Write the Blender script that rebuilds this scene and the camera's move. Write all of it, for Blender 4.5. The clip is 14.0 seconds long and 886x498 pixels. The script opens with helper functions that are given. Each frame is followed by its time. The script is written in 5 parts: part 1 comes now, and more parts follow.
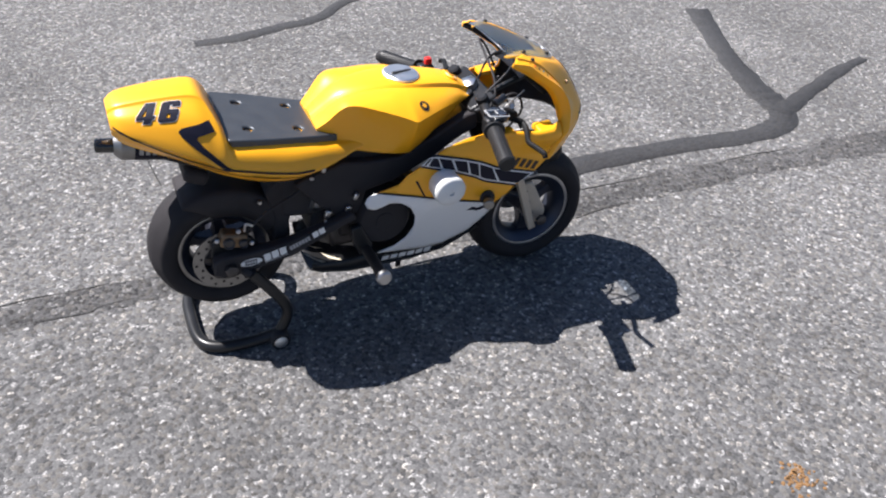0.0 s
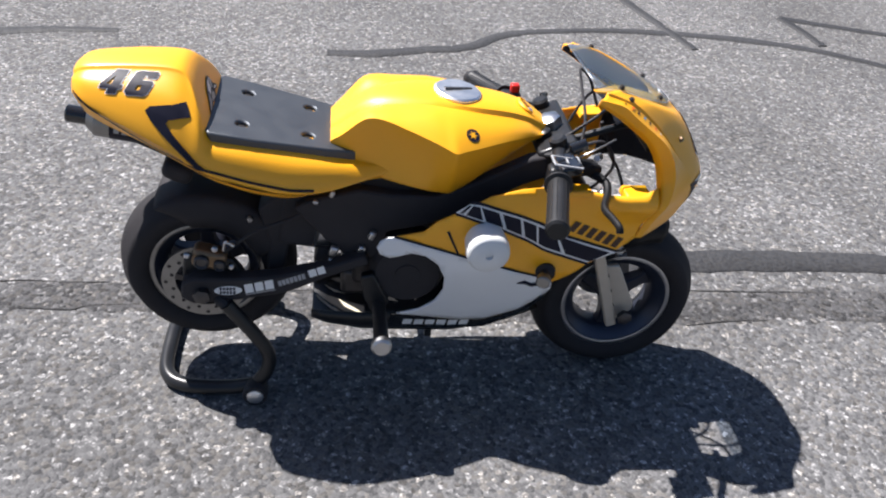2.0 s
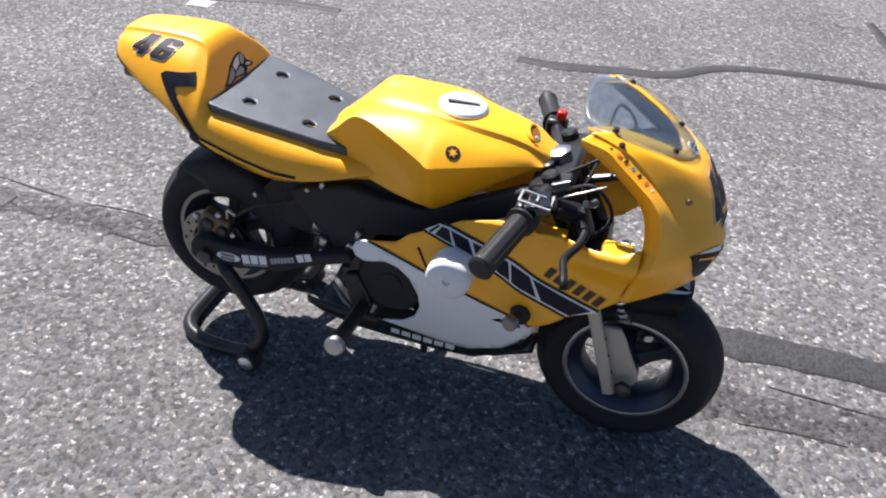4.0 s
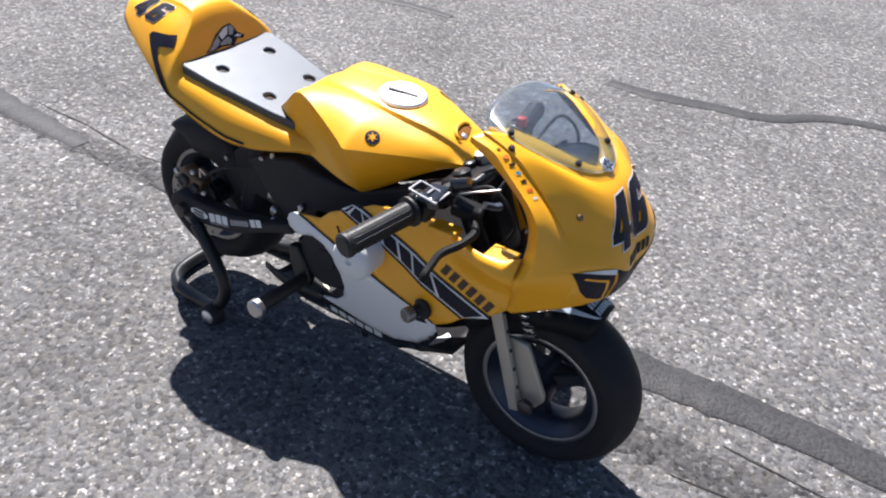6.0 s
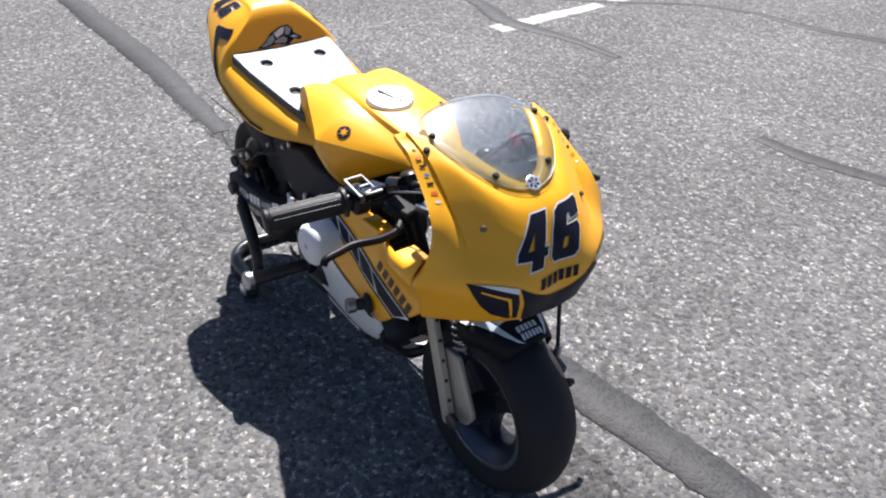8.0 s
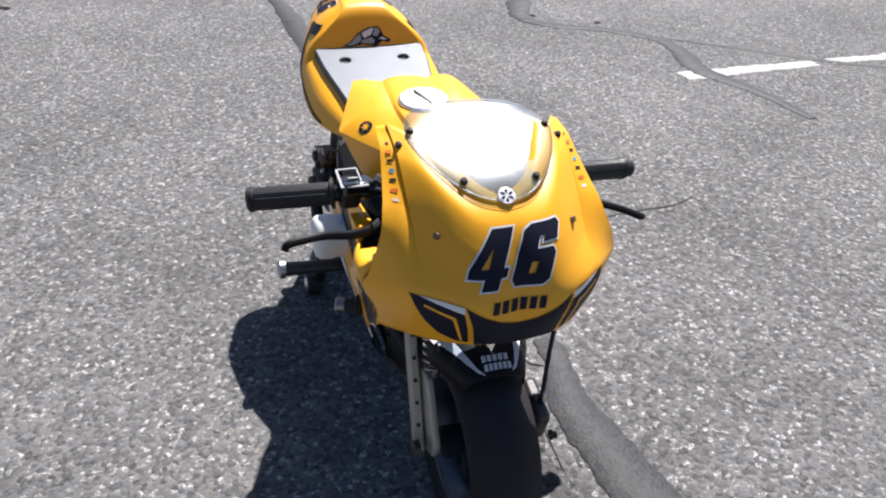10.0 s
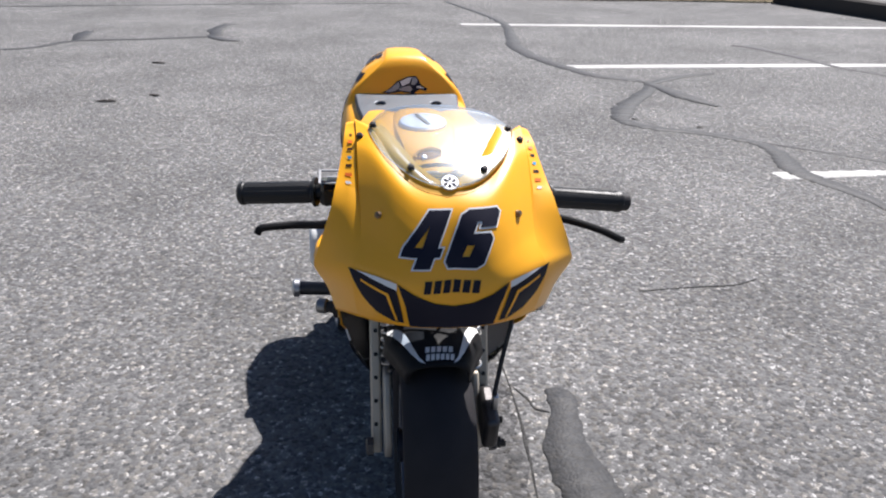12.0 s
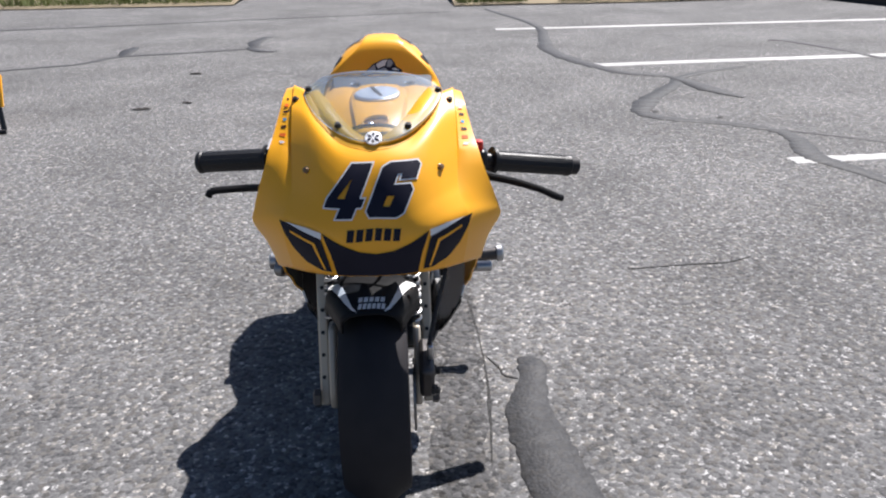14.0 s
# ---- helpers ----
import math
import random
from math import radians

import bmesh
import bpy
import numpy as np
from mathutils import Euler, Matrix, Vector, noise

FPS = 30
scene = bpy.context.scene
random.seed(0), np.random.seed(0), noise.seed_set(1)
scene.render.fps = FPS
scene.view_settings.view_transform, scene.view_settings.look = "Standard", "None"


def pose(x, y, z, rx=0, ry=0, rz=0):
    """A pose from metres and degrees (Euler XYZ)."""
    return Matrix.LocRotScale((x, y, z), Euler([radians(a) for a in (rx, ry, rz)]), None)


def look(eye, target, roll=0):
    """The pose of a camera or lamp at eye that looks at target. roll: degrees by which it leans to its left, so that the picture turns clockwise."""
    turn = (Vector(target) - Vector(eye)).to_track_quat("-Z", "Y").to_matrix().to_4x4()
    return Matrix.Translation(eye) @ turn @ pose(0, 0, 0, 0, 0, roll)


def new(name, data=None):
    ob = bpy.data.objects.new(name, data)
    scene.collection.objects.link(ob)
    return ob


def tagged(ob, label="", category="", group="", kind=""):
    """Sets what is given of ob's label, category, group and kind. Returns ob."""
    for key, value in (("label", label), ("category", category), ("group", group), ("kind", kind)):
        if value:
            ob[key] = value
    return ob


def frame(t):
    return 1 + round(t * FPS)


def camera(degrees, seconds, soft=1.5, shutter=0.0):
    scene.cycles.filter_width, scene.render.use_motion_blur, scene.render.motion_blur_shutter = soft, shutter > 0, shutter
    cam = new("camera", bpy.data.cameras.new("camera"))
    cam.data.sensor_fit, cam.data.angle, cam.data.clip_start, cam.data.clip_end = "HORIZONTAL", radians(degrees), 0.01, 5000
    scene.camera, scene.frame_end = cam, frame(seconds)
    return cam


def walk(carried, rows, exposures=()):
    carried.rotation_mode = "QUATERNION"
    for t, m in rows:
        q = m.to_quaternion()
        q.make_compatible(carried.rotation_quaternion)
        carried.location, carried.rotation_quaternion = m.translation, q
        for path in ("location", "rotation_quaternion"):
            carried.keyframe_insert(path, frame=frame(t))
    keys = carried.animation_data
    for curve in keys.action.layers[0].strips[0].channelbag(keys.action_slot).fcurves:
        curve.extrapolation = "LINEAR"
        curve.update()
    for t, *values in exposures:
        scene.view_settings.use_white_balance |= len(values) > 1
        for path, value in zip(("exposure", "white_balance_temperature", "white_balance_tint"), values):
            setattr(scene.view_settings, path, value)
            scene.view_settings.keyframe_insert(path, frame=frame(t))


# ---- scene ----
from mathutils.bvhtree import BVHTree

cam = camera(56.7, 14.0, soft=2.1)
PATH = [
    (0, (-0.839, -1.357, 1.206), (-0.159, 0.073, -0.015), 3.3),
    (0.5, (-0.783, -1.274, 1.155), (-0.136, 0.202, -0.03), 2.5),
    (1, (-0.724, -1.179, 1.056), (-0.122, 0.357, -0.074), 4.2),
    (1.5, (-0.637, -1.118, 1.011), (-0.155, 0.473, -0.101), 4.5),
    (2, (-0.484, -1.123, 1.001), (-0.224, 0.504, -0.132), 5.6),
    (2.5, (-0.353, -1.139, 1.005), (-0.237, 0.498, -0.138), 5.4),
    (2.7, (-0.322, -1.124, 1.008), (-0.257, 0.516, -0.134), 5.7),
    (4.8, (0.145, -1.003, 1.014), (-0.471, 0.494, -0.16), 4.6),
    (5, (0.18, -1.008, 1.006), (-0.437, 0.491, -0.166), 5.5),
    (5.5, (0.242, -0.953, 0.993), (-0.481, 0.503, -0.171), 5.9),
    (6, (0.31, -0.889, 1.007), (-0.523, 0.515, -0.148), 5.4),
    (6.5, (0.401, -0.848, 1.016), (-0.574, 0.474, -0.125), 4.9),
    (7, (0.529, -0.795, 1.022), (-0.6, 0.42, -0.096), 4.6),
    (7.5, (0.614, -0.734, 1.008), (-0.568, 0.429, -0.11), 4.2),
    (8, (0.645, -0.632, 0.994), (-0.669, 0.397, -0.108), 3.0),
    (8.5, (0.69, -0.556, 1.0), (-0.695, 0.392, -0.086), 4.0),
    (8.7, (0.72, -0.523, 0.984), (-0.744, 0.33, -0.08), 3.5),
    (10.8, (0.786, -0.222, 0.887), (-0.933, 0.194, -0.048), 0.9),
    (11, (0.811, -0.2, 0.87), (-0.953, 0.162, 0.0), 0.7),
    (11.5, (0.87, -0.158, 0.833), (-0.944, 0.146, 0.047), 1.9),
    (12, (0.904, -0.119, 0.797), (-0.933, 0.114, 0.041), 1.6),
    (12.5, (0.929, -0.074, 0.77), (-0.921, 0.079, 0.025), -0.1),
    (13, (0.949, -0.037, 0.753), (-0.898, 0.089, -0.005), -0.3),
    (13.5, (0.973, -0.002, 0.742), (-0.883, 0.082, 0.0), -1.3),
    (14, (0.988, 0.035, 0.746), (-0.874, 0.125, 0.019), -1.0),
]
walk(cam, [(t, look(eye, target, roll)) for t, eye, target, roll in PATH],
     exposures=((0, 1.05, 6500, 12.5), (2.7, 1.05, 6500, 12.5), (5, 1.15, 6500, 12.5), (7, 1.12, 6500, 12.5), (8.5, 1.02, 6500, 12.5), (11, 0.92, 6500, 12.5), (14, 0.89, 6500, 12.5)))

# ---- world and sun ----
SUN_WAY = Vector((-0.53, 0.425, 1.0)).normalized()
world = bpy.data.worlds.new("world")
scene.world = world
world.use_nodes = True
wn = world.node_tree
sky = wn.nodes.new("ShaderNodeTexSky")
sky.sky_type = "NISHITA"
sky.sun_disc = False
sky.ozone_density = 6.0
sky.sun_elevation = math.asin(SUN_WAY.z)
sky.sun_rotation = math.atan2(SUN_WAY.x, SUN_WAY.y)
wn.nodes["Background"].inputs["Strength"].default_value = 0.047
wn.links.new(sky.outputs[0], wn.nodes["Background"].inputs["Color"])
sun = new("sun", bpy.data.lights.new("sun", "SUN"))
sun.data.energy = 5.0
sun.data.angle = radians(0.53)
sun.data.color = (1.0, 0.975, 0.95)
sun.matrix_world = look(SUN_WAY * 20, (0, 0, 0))


# ---- materials ----
def material(name, base, rough=0.5, metal=0.0, coat=0.0, vary=0.12, scale=30.0, bump=0.0, bump_scale=300.0, spec=0.5):
    """A surface with two scales of variation in colour and roughness, and a fine relief."""
    m = bpy.data.materials.new(name)
    m.use_nodes = True
    n, l = m.node_tree.nodes, m.node_tree.links
    b = n["Principled BSDF"]
    b.inputs["Metallic"].default_value = metal
    b.inputs["Coat Weight"].default_value = coat
    b.inputs["Coat Roughness"].default_value = 0.08
    b.inputs["Specular IOR Level"].default_value = spec
    co = n.new("ShaderNodeTexCoord")
    big = n.new("ShaderNodeTexNoise")
    big.inputs["Scale"].default_value, big.inputs["Detail"].default_value = scale, 5
    fine = n.new("ShaderNodeTexNoise")
    fine.inputs["Scale"].default_value, fine.inputs["Detail"].default_value = bump_scale, 3
    l.new(co.outputs["Object"], big.inputs["Vector"])
    l.new(co.outputs["Object"], fine.inputs["Vector"])
    ramp = n.new("ShaderNodeMapRange")
    ramp.inputs["To Min"].default_value, ramp.inputs["To Max"].default_value = 1 - vary, 1 + vary
    l.new(big.outputs["Fac"], ramp.inputs["Value"])
    mix = n.new("ShaderNodeVectorMath")
    mix.operation = "SCALE"
    mix.inputs[0].default_value = base
    l.new(ramp.outputs["Result"], mix.inputs["Scale"])
    l.new(mix.outputs[0], b.inputs["Base Color"])
    rr = n.new("ShaderNodeMapRange")
    rr.inputs["To Min"].default_value, rr.inputs["To Max"].default_value = max(rough - 0.1, 0.03), min(rough + 0.1, 1)
    l.new(big.outputs["Fac"], rr.inputs["Value"])
    l.new(rr.outputs["Result"], b.inputs["Roughness"])
    if bump:
        bp = n.new("ShaderNodeBump")
        bp.inputs["Strength"].default_value, bp.inputs["Distance"].default_value = bump, 0.002
        l.new(fine.outputs["Fac"], bp.inputs["Height"])
        l.new(bp.outputs["Normal"], b.inputs["Normal"])
    return m


def asphalt(name, dark, light, scale, bump, rough=0.9, share=0.5, spark=None):
    """Aged asphalt: pale and dark stones in a grey binder, with large stains."""
    m = bpy.data.materials.new(name)
    m.use_nodes = True
    n, l = m.node_tree.nodes, m.node_tree.links
    b = n["Principled BSDF"]
    b.inputs["Roughness"].default_value = rough
    b.inputs["Specular IOR Level"].default_value = 0.25
    co = n.new("ShaderNodeTexCoord")
    cell = n.new("ShaderNodeTexVoronoi")
    cell.inputs["Scale"].default_value = scale
    cell2 = n.new("ShaderNodeTexVoronoi")
    cell2.inputs["Scale"].default_value = scale * 2.3
    grain = n.new("ShaderNodeTexNoise")
    grain.inputs["Scale"].default_value, grain.inputs["Detail"].default_value = scale * 0.6, 8
    grain.inputs["Roughness"].default_value = 0.75
    stain = n.new("ShaderNodeTexNoise")
    stain.inputs["Scale"].default_value, stain.inputs["Detail"].default_value = 1.7, 6
    for node in (cell, cell2, grain, stain):
        l.new(co.outputs["Object"], node.inputs["Vector"])
    # each stone takes its own tone
    bw = n.new("ShaderNodeSeparateColor")
    l.new(cell.outputs["Color"], bw.inputs["Color"])
    bw2 = n.new("ShaderNodeSeparateColor")
    l.new(cell2.outputs["Color"], bw2.inputs["Color"])
    add = n.new("ShaderNodeMath")
    add.operation = "MULTIPLY_ADD"
    l.new(bw.outputs["Red"], add.inputs[0])
    add.inputs[1].default_value = 0.95
    half_tone = n.new("ShaderNodeMath")
    half_tone.operation = "MULTIPLY"
    half_tone.inputs[1].default_value = 0.45
    l.new(bw2.outputs["Green"], half_tone.inputs[0])
    l.new(half_tone.outputs[0], add.inputs[2])
    grad = n.new("ShaderNodeMath")
    grad.operation = "MULTIPLY_ADD"
    l.new(grain.outputs["Fac"], grad.inputs[0])
    grad.inputs[1].default_value = 0.9
    l.new(add.outputs[0], grad.inputs[2])
    ramp = n.new("ShaderNodeValToRGB")
    e = ramp.color_ramp.elements
    e[0].position, e[0].color = 0.30, (*dark, 1)
    e[1].position, e[1].color = 0.86, (*light, 1)
    mid = e.new(share)
    mid.color = (*[0.5 * (a + c) for a, c in zip(dark, light)], 1)
    if spark:
        chip = e.new(0.97)
        chip.color = (*spark, 1)
    sc = n.new("ShaderNodeMath")
    sc.operation = "MULTIPLY"
    sc.inputs[1].default_value = 0.54
    l.new(grad.outputs[0], sc.inputs[0])
    l.new(sc.outputs[0], ramp.inputs["Fac"])
    st = n.new("ShaderNodeMapRange")
    st.inputs["From Min"].default_value, st.inputs["From Max"].default_value = 0.3, 0.7
    st.inputs["To Min"].default_value, st.inputs["To Max"].default_value = 0.76, 1.14
    l.new(stain.outputs["Fac"], st.inputs["Value"])
    mul = n.new("ShaderNodeVectorMath")
    mul.operation = "SCALE"
    # some stones are tan
    tan = n.new("ShaderNodeMath")
    tan.operation = "GREATER_THAN"
    tan.inputs[1].default_value = 0.72
    l.new(bw.outputs["Blue"], tan.inputs[0])
    hue = n.new("ShaderNodeMix")
    hue.data_type, hue.blend_type = "RGBA", "MULTIPLY"
    hue.inputs["B"].default_value = (1.04, 1.0, 0.94, 1)
    l.new(tan.outputs[0], hue.inputs["Factor"])
    l.new(ramp.outputs["Color"], hue.inputs["A"])
    l.new(hue.outputs["Result"], mul.inputs[0])
    l.new(st.outputs["Result"], mul.inputs["Scale"])
    l.new(mul.outputs[0], b.inputs["Base Color"])
    bp = n.new("ShaderNodeBump")
    bp.inputs["Strength"].default_value, bp.inputs["Distance"].default_value = bump, 0.004
    inv = n.new("ShaderNodeMath")
    inv.operation = "SUBTRACT"
    l.new(grain.outputs["Fac"], inv.inputs[0])
    l.new(cell.outputs["Distance"], inv.inputs[1])
    l.new(inv.outputs[0], bp.inputs["Height"])
    l.new(bp.outputs["Normal"], b.inputs["Normal"])
    return m


ASPHALT = asphalt("aged_asphalt", (0.055, 0.055, 0.057), (0.172, 0.170, 0.170), 118, 0.5, share=0.55, spark=(0.46, 0.45, 0.44))
CRACK = asphalt("open_crack", (0.016, 0.016, 0.017), (0.055, 0.054, 0.054), 160, 0.5)
ROUGH_BAND = asphalt("worn_asphalt_band", (0.025, 0.025, 0.026), (0.108, 0.106, 0.107), 105, 0.7, spark=(0.24, 0.235, 0.23))
SEALANT = asphalt("crack_sealant", (0.027, 0.027, 0.029), (0.055, 0.055, 0.057), 170, 0.22, 0.60)
LINE_PAINT = asphalt("road_paint", (0.26, 0.26, 0.255), (0.54, 0.54, 0.53), 150, 0.5, 0.8)
YELLOW = material("yellow_plastic", (0.95, 0.425, 0.010), 0.40, coat=0.22, vary=0.04, scale=9, bump=0.02, bump_scale=500)
WHITE = material("white_plastic", (0.80, 0.80, 0.80), 0.35, coat=0.2, vary=0.04, scale=14)
WHITE_VINYL = material("white_vinyl", (0.78, 0.78, 0.77), 0.4, vary=0.05, scale=40)
BLACK_VINYL = material("navy_black_vinyl", (0.011, 0.011, 0.023), 0.5, vary=0.2, scale=40, spec=0.2)
# colour of the painted sun patches in the belly pan
CREAM = material("cream_vinyl", (0.80, 0.72, 0.55), 0.4, vary=0.08, scale=60)
GREY_VINYL = material("grey_vinyl", (0.35, 0.35, 0.36), 0.4, vary=0.25, scale=120)
# yellow darkened to paint the shade inside the tank recess
AMBER = material("dull_amber_plastic", (0.20, 0.075, 0.008), 0.6, vary=0.25, scale=90, spec=0.2)
ORANGE_VINYL = material("orange_vinyl", (0.8, 0.16, 0.02), 0.4)
BLUE_VINYL = material("blue_vinyl", (0.04, 0.32, 0.55), 0.4)
# brown paints yellow plastic in shade with the sun glowing through
INNER_BROWN = material("brown_moulded_plastic", (0.085, 0.050, 0.016), 0.6, vary=0.3, scale=40, spec=0.2)
BROWN_VINYL = material("brown_vinyl", (0.045, 0.018, 0.008), 0.4)
BLACK_PAINT = material("black_paint", (0.016, 0.016, 0.017), 0.34, coat=0.05, vary=0.25, scale=25, bump=0.05, spec=0.35)
BLACK_GLOSS = material("black_gloss", (0.010, 0.010, 0.011), 0.12, coat=0.6, vary=0.2, scale=20)
BLACK_MATT = material("black_plastic", (0.033, 0.031, 0.033), 0.6, vary=0.25, scale=60, bump=0.15, spec=0.2)
RUBBER = material("tyre_rubber", (0.027, 0.025, 0.027), 0.70, spec=0.18, vary=0.3, scale=35, bump=0.25, bump_scale=700)
GRIP_RUBBER = material("grip_rubber", (0.016, 0.016, 0.017), 0.46, spec=0.35, vary=0.2, scale=60, bump=0.2)
LEVER_BLACK = material("lever_black", (0.010, 0.010, 0.011), 0.5, vary=0.2, scale=60, spec=0.15)
FOAM = material("satin_seat", (0.096, 0.104, 0.116), 0.50, metal=0.75, vary=0.06, scale=30, bump=0.12, bump_scale=1500)
FRAME_BLACK = material("frame_black", (0.040, 0.037, 0.039), 0.55, vary=0.25, scale=25, bump=0.05, spec=0.10)
STEEL = material("steel", (0.55, 0.55, 0.56), 0.3, metal=1.0, vary=0.12, scale=60)
ALLOY = material("cast_alloy", (0.46, 0.46, 0.47), 0.38, metal=1.0, vary=0.12, scale=70, bump=0.1)
DISC_STEEL = material("disc_steel", (0.27, 0.265, 0.26), 0.4, metal=1.0, vary=0.2, scale=60)
FORK_PAINT = material("beige_fork_paint", (0.50, 0.44, 0.36), 0.45, metal=0.3, vary=0.1, scale=60)
BRONZE = material("dull_bronze", (0.22, 0.15, 0.09), 0.45, metal=0.7, vary=0.3, scale=80)
DARK_METAL = material("dark_metal", (0.085, 0.08, 0.08), 0.45, metal=0.8, vary=0.4, scale=60, bump=0.1)
RIM_DARK = material("dark_rim", (0.03, 0.032, 0.045), 0.35, metal=0.4, vary=0.2, scale=40)
BRUSHED = material("brushed_aluminium", (0.82, 0.82, 0.83), 0.42, metal=1.0, vary=0.05, scale=80)
RIM_BLUE = material("blue_grey_rim", (0.05, 0.058, 0.085), 0.4, metal=0.6, vary=0.2, scale=40)
RED = material("red_plastic", (0.6, 0.02, 0.015), 0.4)
PUCK = material("white_nylon", (0.74, 0.74, 0.73), 0.45, vary=0.05, scale=60, bump=0.08)
GRASS = material("dry_grass", (0.16, 0.19, 0.06), 0.8, vary=0.45, scale=3)
DIRT = material("bare_soil", (0.20, 0.16, 0.10), 0.95, vary=0.3, scale=4, bump=0.4, bump_scale=60)
RUST = material("rust_stain", (0.22, 0.12, 0.05), 0.9, vary=0.5, scale=60)
TIMBER = material("dark_timber", (0.035, 0.028, 0.024), 0.8, vary=0.35, scale=12, bump=0.4, bump_scale=90)

SCREEN = bpy.data.materials.new("clear_acrylic")
SCREEN.use_nodes = True
_n, _l = SCREEN.node_tree.nodes, SCREEN.node_tree.links
_clear = _n.new("ShaderNodeBsdfTransparent")
_clear.inputs["Color"].default_value = (0.84, 0.90, 0.97, 1)
_gloss = _n.new("ShaderNodeBsdfGlossy")
_gloss.inputs["Roughness"].default_value = 0.33
_haze = _n.new("ShaderNodeBsdfTranslucent")
_haze.inputs["Color"].default_value = (0.42, 0.60, 0.85, 1)
_face = _n.new("ShaderNodeLayerWeight")
_face.inputs["Blend"].default_value = 0.5
_fres = _n.new("ShaderNodeMath")
_fres.operation = "POWER"
_fres.inputs[1].default_value = 4.0
_l.new(_face.outputs["Facing"], _fres.inputs[0])
_amount = _n.new("ShaderNodeMapRange")
_amount.inputs["To Min"].default_value, _amount.inputs["To Max"].default_value = 0.05, 0.45
_l.new(_fres.outputs[0], _amount.inputs["Value"])
_m1 = _n.new("ShaderNodeMixShader")
_m2 = _n.new("ShaderNodeMixShader")
_m1.inputs[0].default_value = 0.20
_l.new(_clear.outputs[0], _m1.inputs[1])
_l.new(_haze.outputs[0], _m1.inputs[2])
_l.new(_amount.outputs[0], _m2.inputs[0])
_l.new(_m1.outputs[0], _m2.inputs[1])
_l.new(_gloss.outputs[0], _m2.inputs[2])
_l.new(_m2.outputs[0], _n["Material Output"].inputs["Surface"])


# ---- mesh tools ----
def thing(name, base, label, category, group="", kind=""):
    ob = new(name)
    ob.empty_display_size = 0.05
    ob.location = base
    return tagged(ob, label, category, group, kind)


def root_of(ob):
    while ob.parent:
        ob = ob.parent
    return ob


def part(name, bm, mat, parent=None, label="", smooth=35, thick=0.0, inner=None, bevel=0.0, out=None):
    """Links a bmesh, built in world places, as one mesh under a thing or a part."""
    if parent is not None:
        off = root_of(parent).location
        for v in bm.verts:
            v.co -= off
    bmesh.ops.recalc_face_normals(bm, faces=bm.faces) if not thick else None
    if out:
        bm.normal_update()
        if sum((f.normal * f.calc_area() for f in bm.faces), Vector()).dot(Vector(out)) < 0:
            bmesh.ops.reverse_faces(bm, faces=bm.faces[:])
    me = bpy.data.meshes.new(name)
    for f in bm.faces:
        f.smooth = True
    bm.to_mesh(me)
    bm.free()
    me.set_sharp_from_angle(angle=radians(smooth))
    me.materials.append(mat)
    ob = new(name, me)
    if parent is not None:
        ob.parent = parent
    if thick:
        if inner:
            me.materials.append(inner)
        mod = ob.modifiers.new("shell", "SOLIDIFY")
        mod.thickness, mod.offset = thick, -1
        mod.use_rim = True
        if inner:
            mod.material_offset = 1
    if bevel:
        mod = ob.modifiers.new("edge", "BEVEL")
        mod.width, mod.segments, mod.limit_method, mod.angle_limit = bevel, 2, "ANGLE", radians(40)
    return tagged(ob, label)


def spline(points, n, closed=False):
    """n points along a smooth curve through the given ones."""
    P = [Vector(p) for p in points]
    k = len(P)
    out = []
    spans = k if closed else k - 1
    for i in range(n):
        u = i * spans / (n if closed else n - 1)
        j = min(int(u), spans - 1)
        f = u - j
        if closed:
            a, b, c, d = (P[(j + q) % k] for q in (-1, 0, 1, 2))
        else:
            b, c = P[j], P[j + 1]
            a = P[j - 1] if j else 2 * b - c
            d = P[j + 2] if j + 2 < k else 2 * c - b
        out.append(0.5 * (2 * b + (c - a) * f + (2 * a - 5 * b + 4 * c - d) * f * f + (3 * b - a - 3 * c + d) * f ** 3))
    return out


def grid_faces(bm, rows, closed=False):
    """Quads between rows of points."""
    vs = [[bm.verts.new(p) for p in row] for row in rows]
    for a, b in zip(vs, vs[1:]):
        m = len(a)
        for i in range(m if closed else m - 1):
            j = (i + 1) % m
            bm.faces.new((a[i], a[j], b[j], b[i]))
    return vs


def tube(points, radius, n=24, sides=10, bm=None, straight=False):
    """A round bar along a curve; radius is a number or one per point."""
    bm = bm or bmesh.new()
    line = [Vector(p) for p in points] if straight else spline(points, n)
    m = len(line)
    rad = radius if isinstance(radius, (list, tuple)) else [radius] * 2
    up = Vector((0, 0, 1))
    rows = []
    for i, p in enumerate(line):
        t = (line[min(i + 1, m - 1)] - line[max(i - 1, 0)]).normalized()
        side = t.cross(up)
        if side.length < 0.1:
            side = t.cross(Vector((1, 0, 0)))
        side.normalize()
        up = side.cross(t).normalized()
        u = i / (m - 1) * (len(rad) - 1)
        k = min(int(u), len(rad) - 2)
        r = rad[k] + (rad[k + 1] - rad[k]) * (u - k)
        rows.append([p + r * (math.cos(a) * side + math.sin(a) * up) for a in (2 * math.pi * q / sides for q in range(sides))])
    vs = grid_faces(bm, rows, True)
    bm.faces.new(vs[0][::-1])
    bm.faces.new(vs[-1])
    return bm


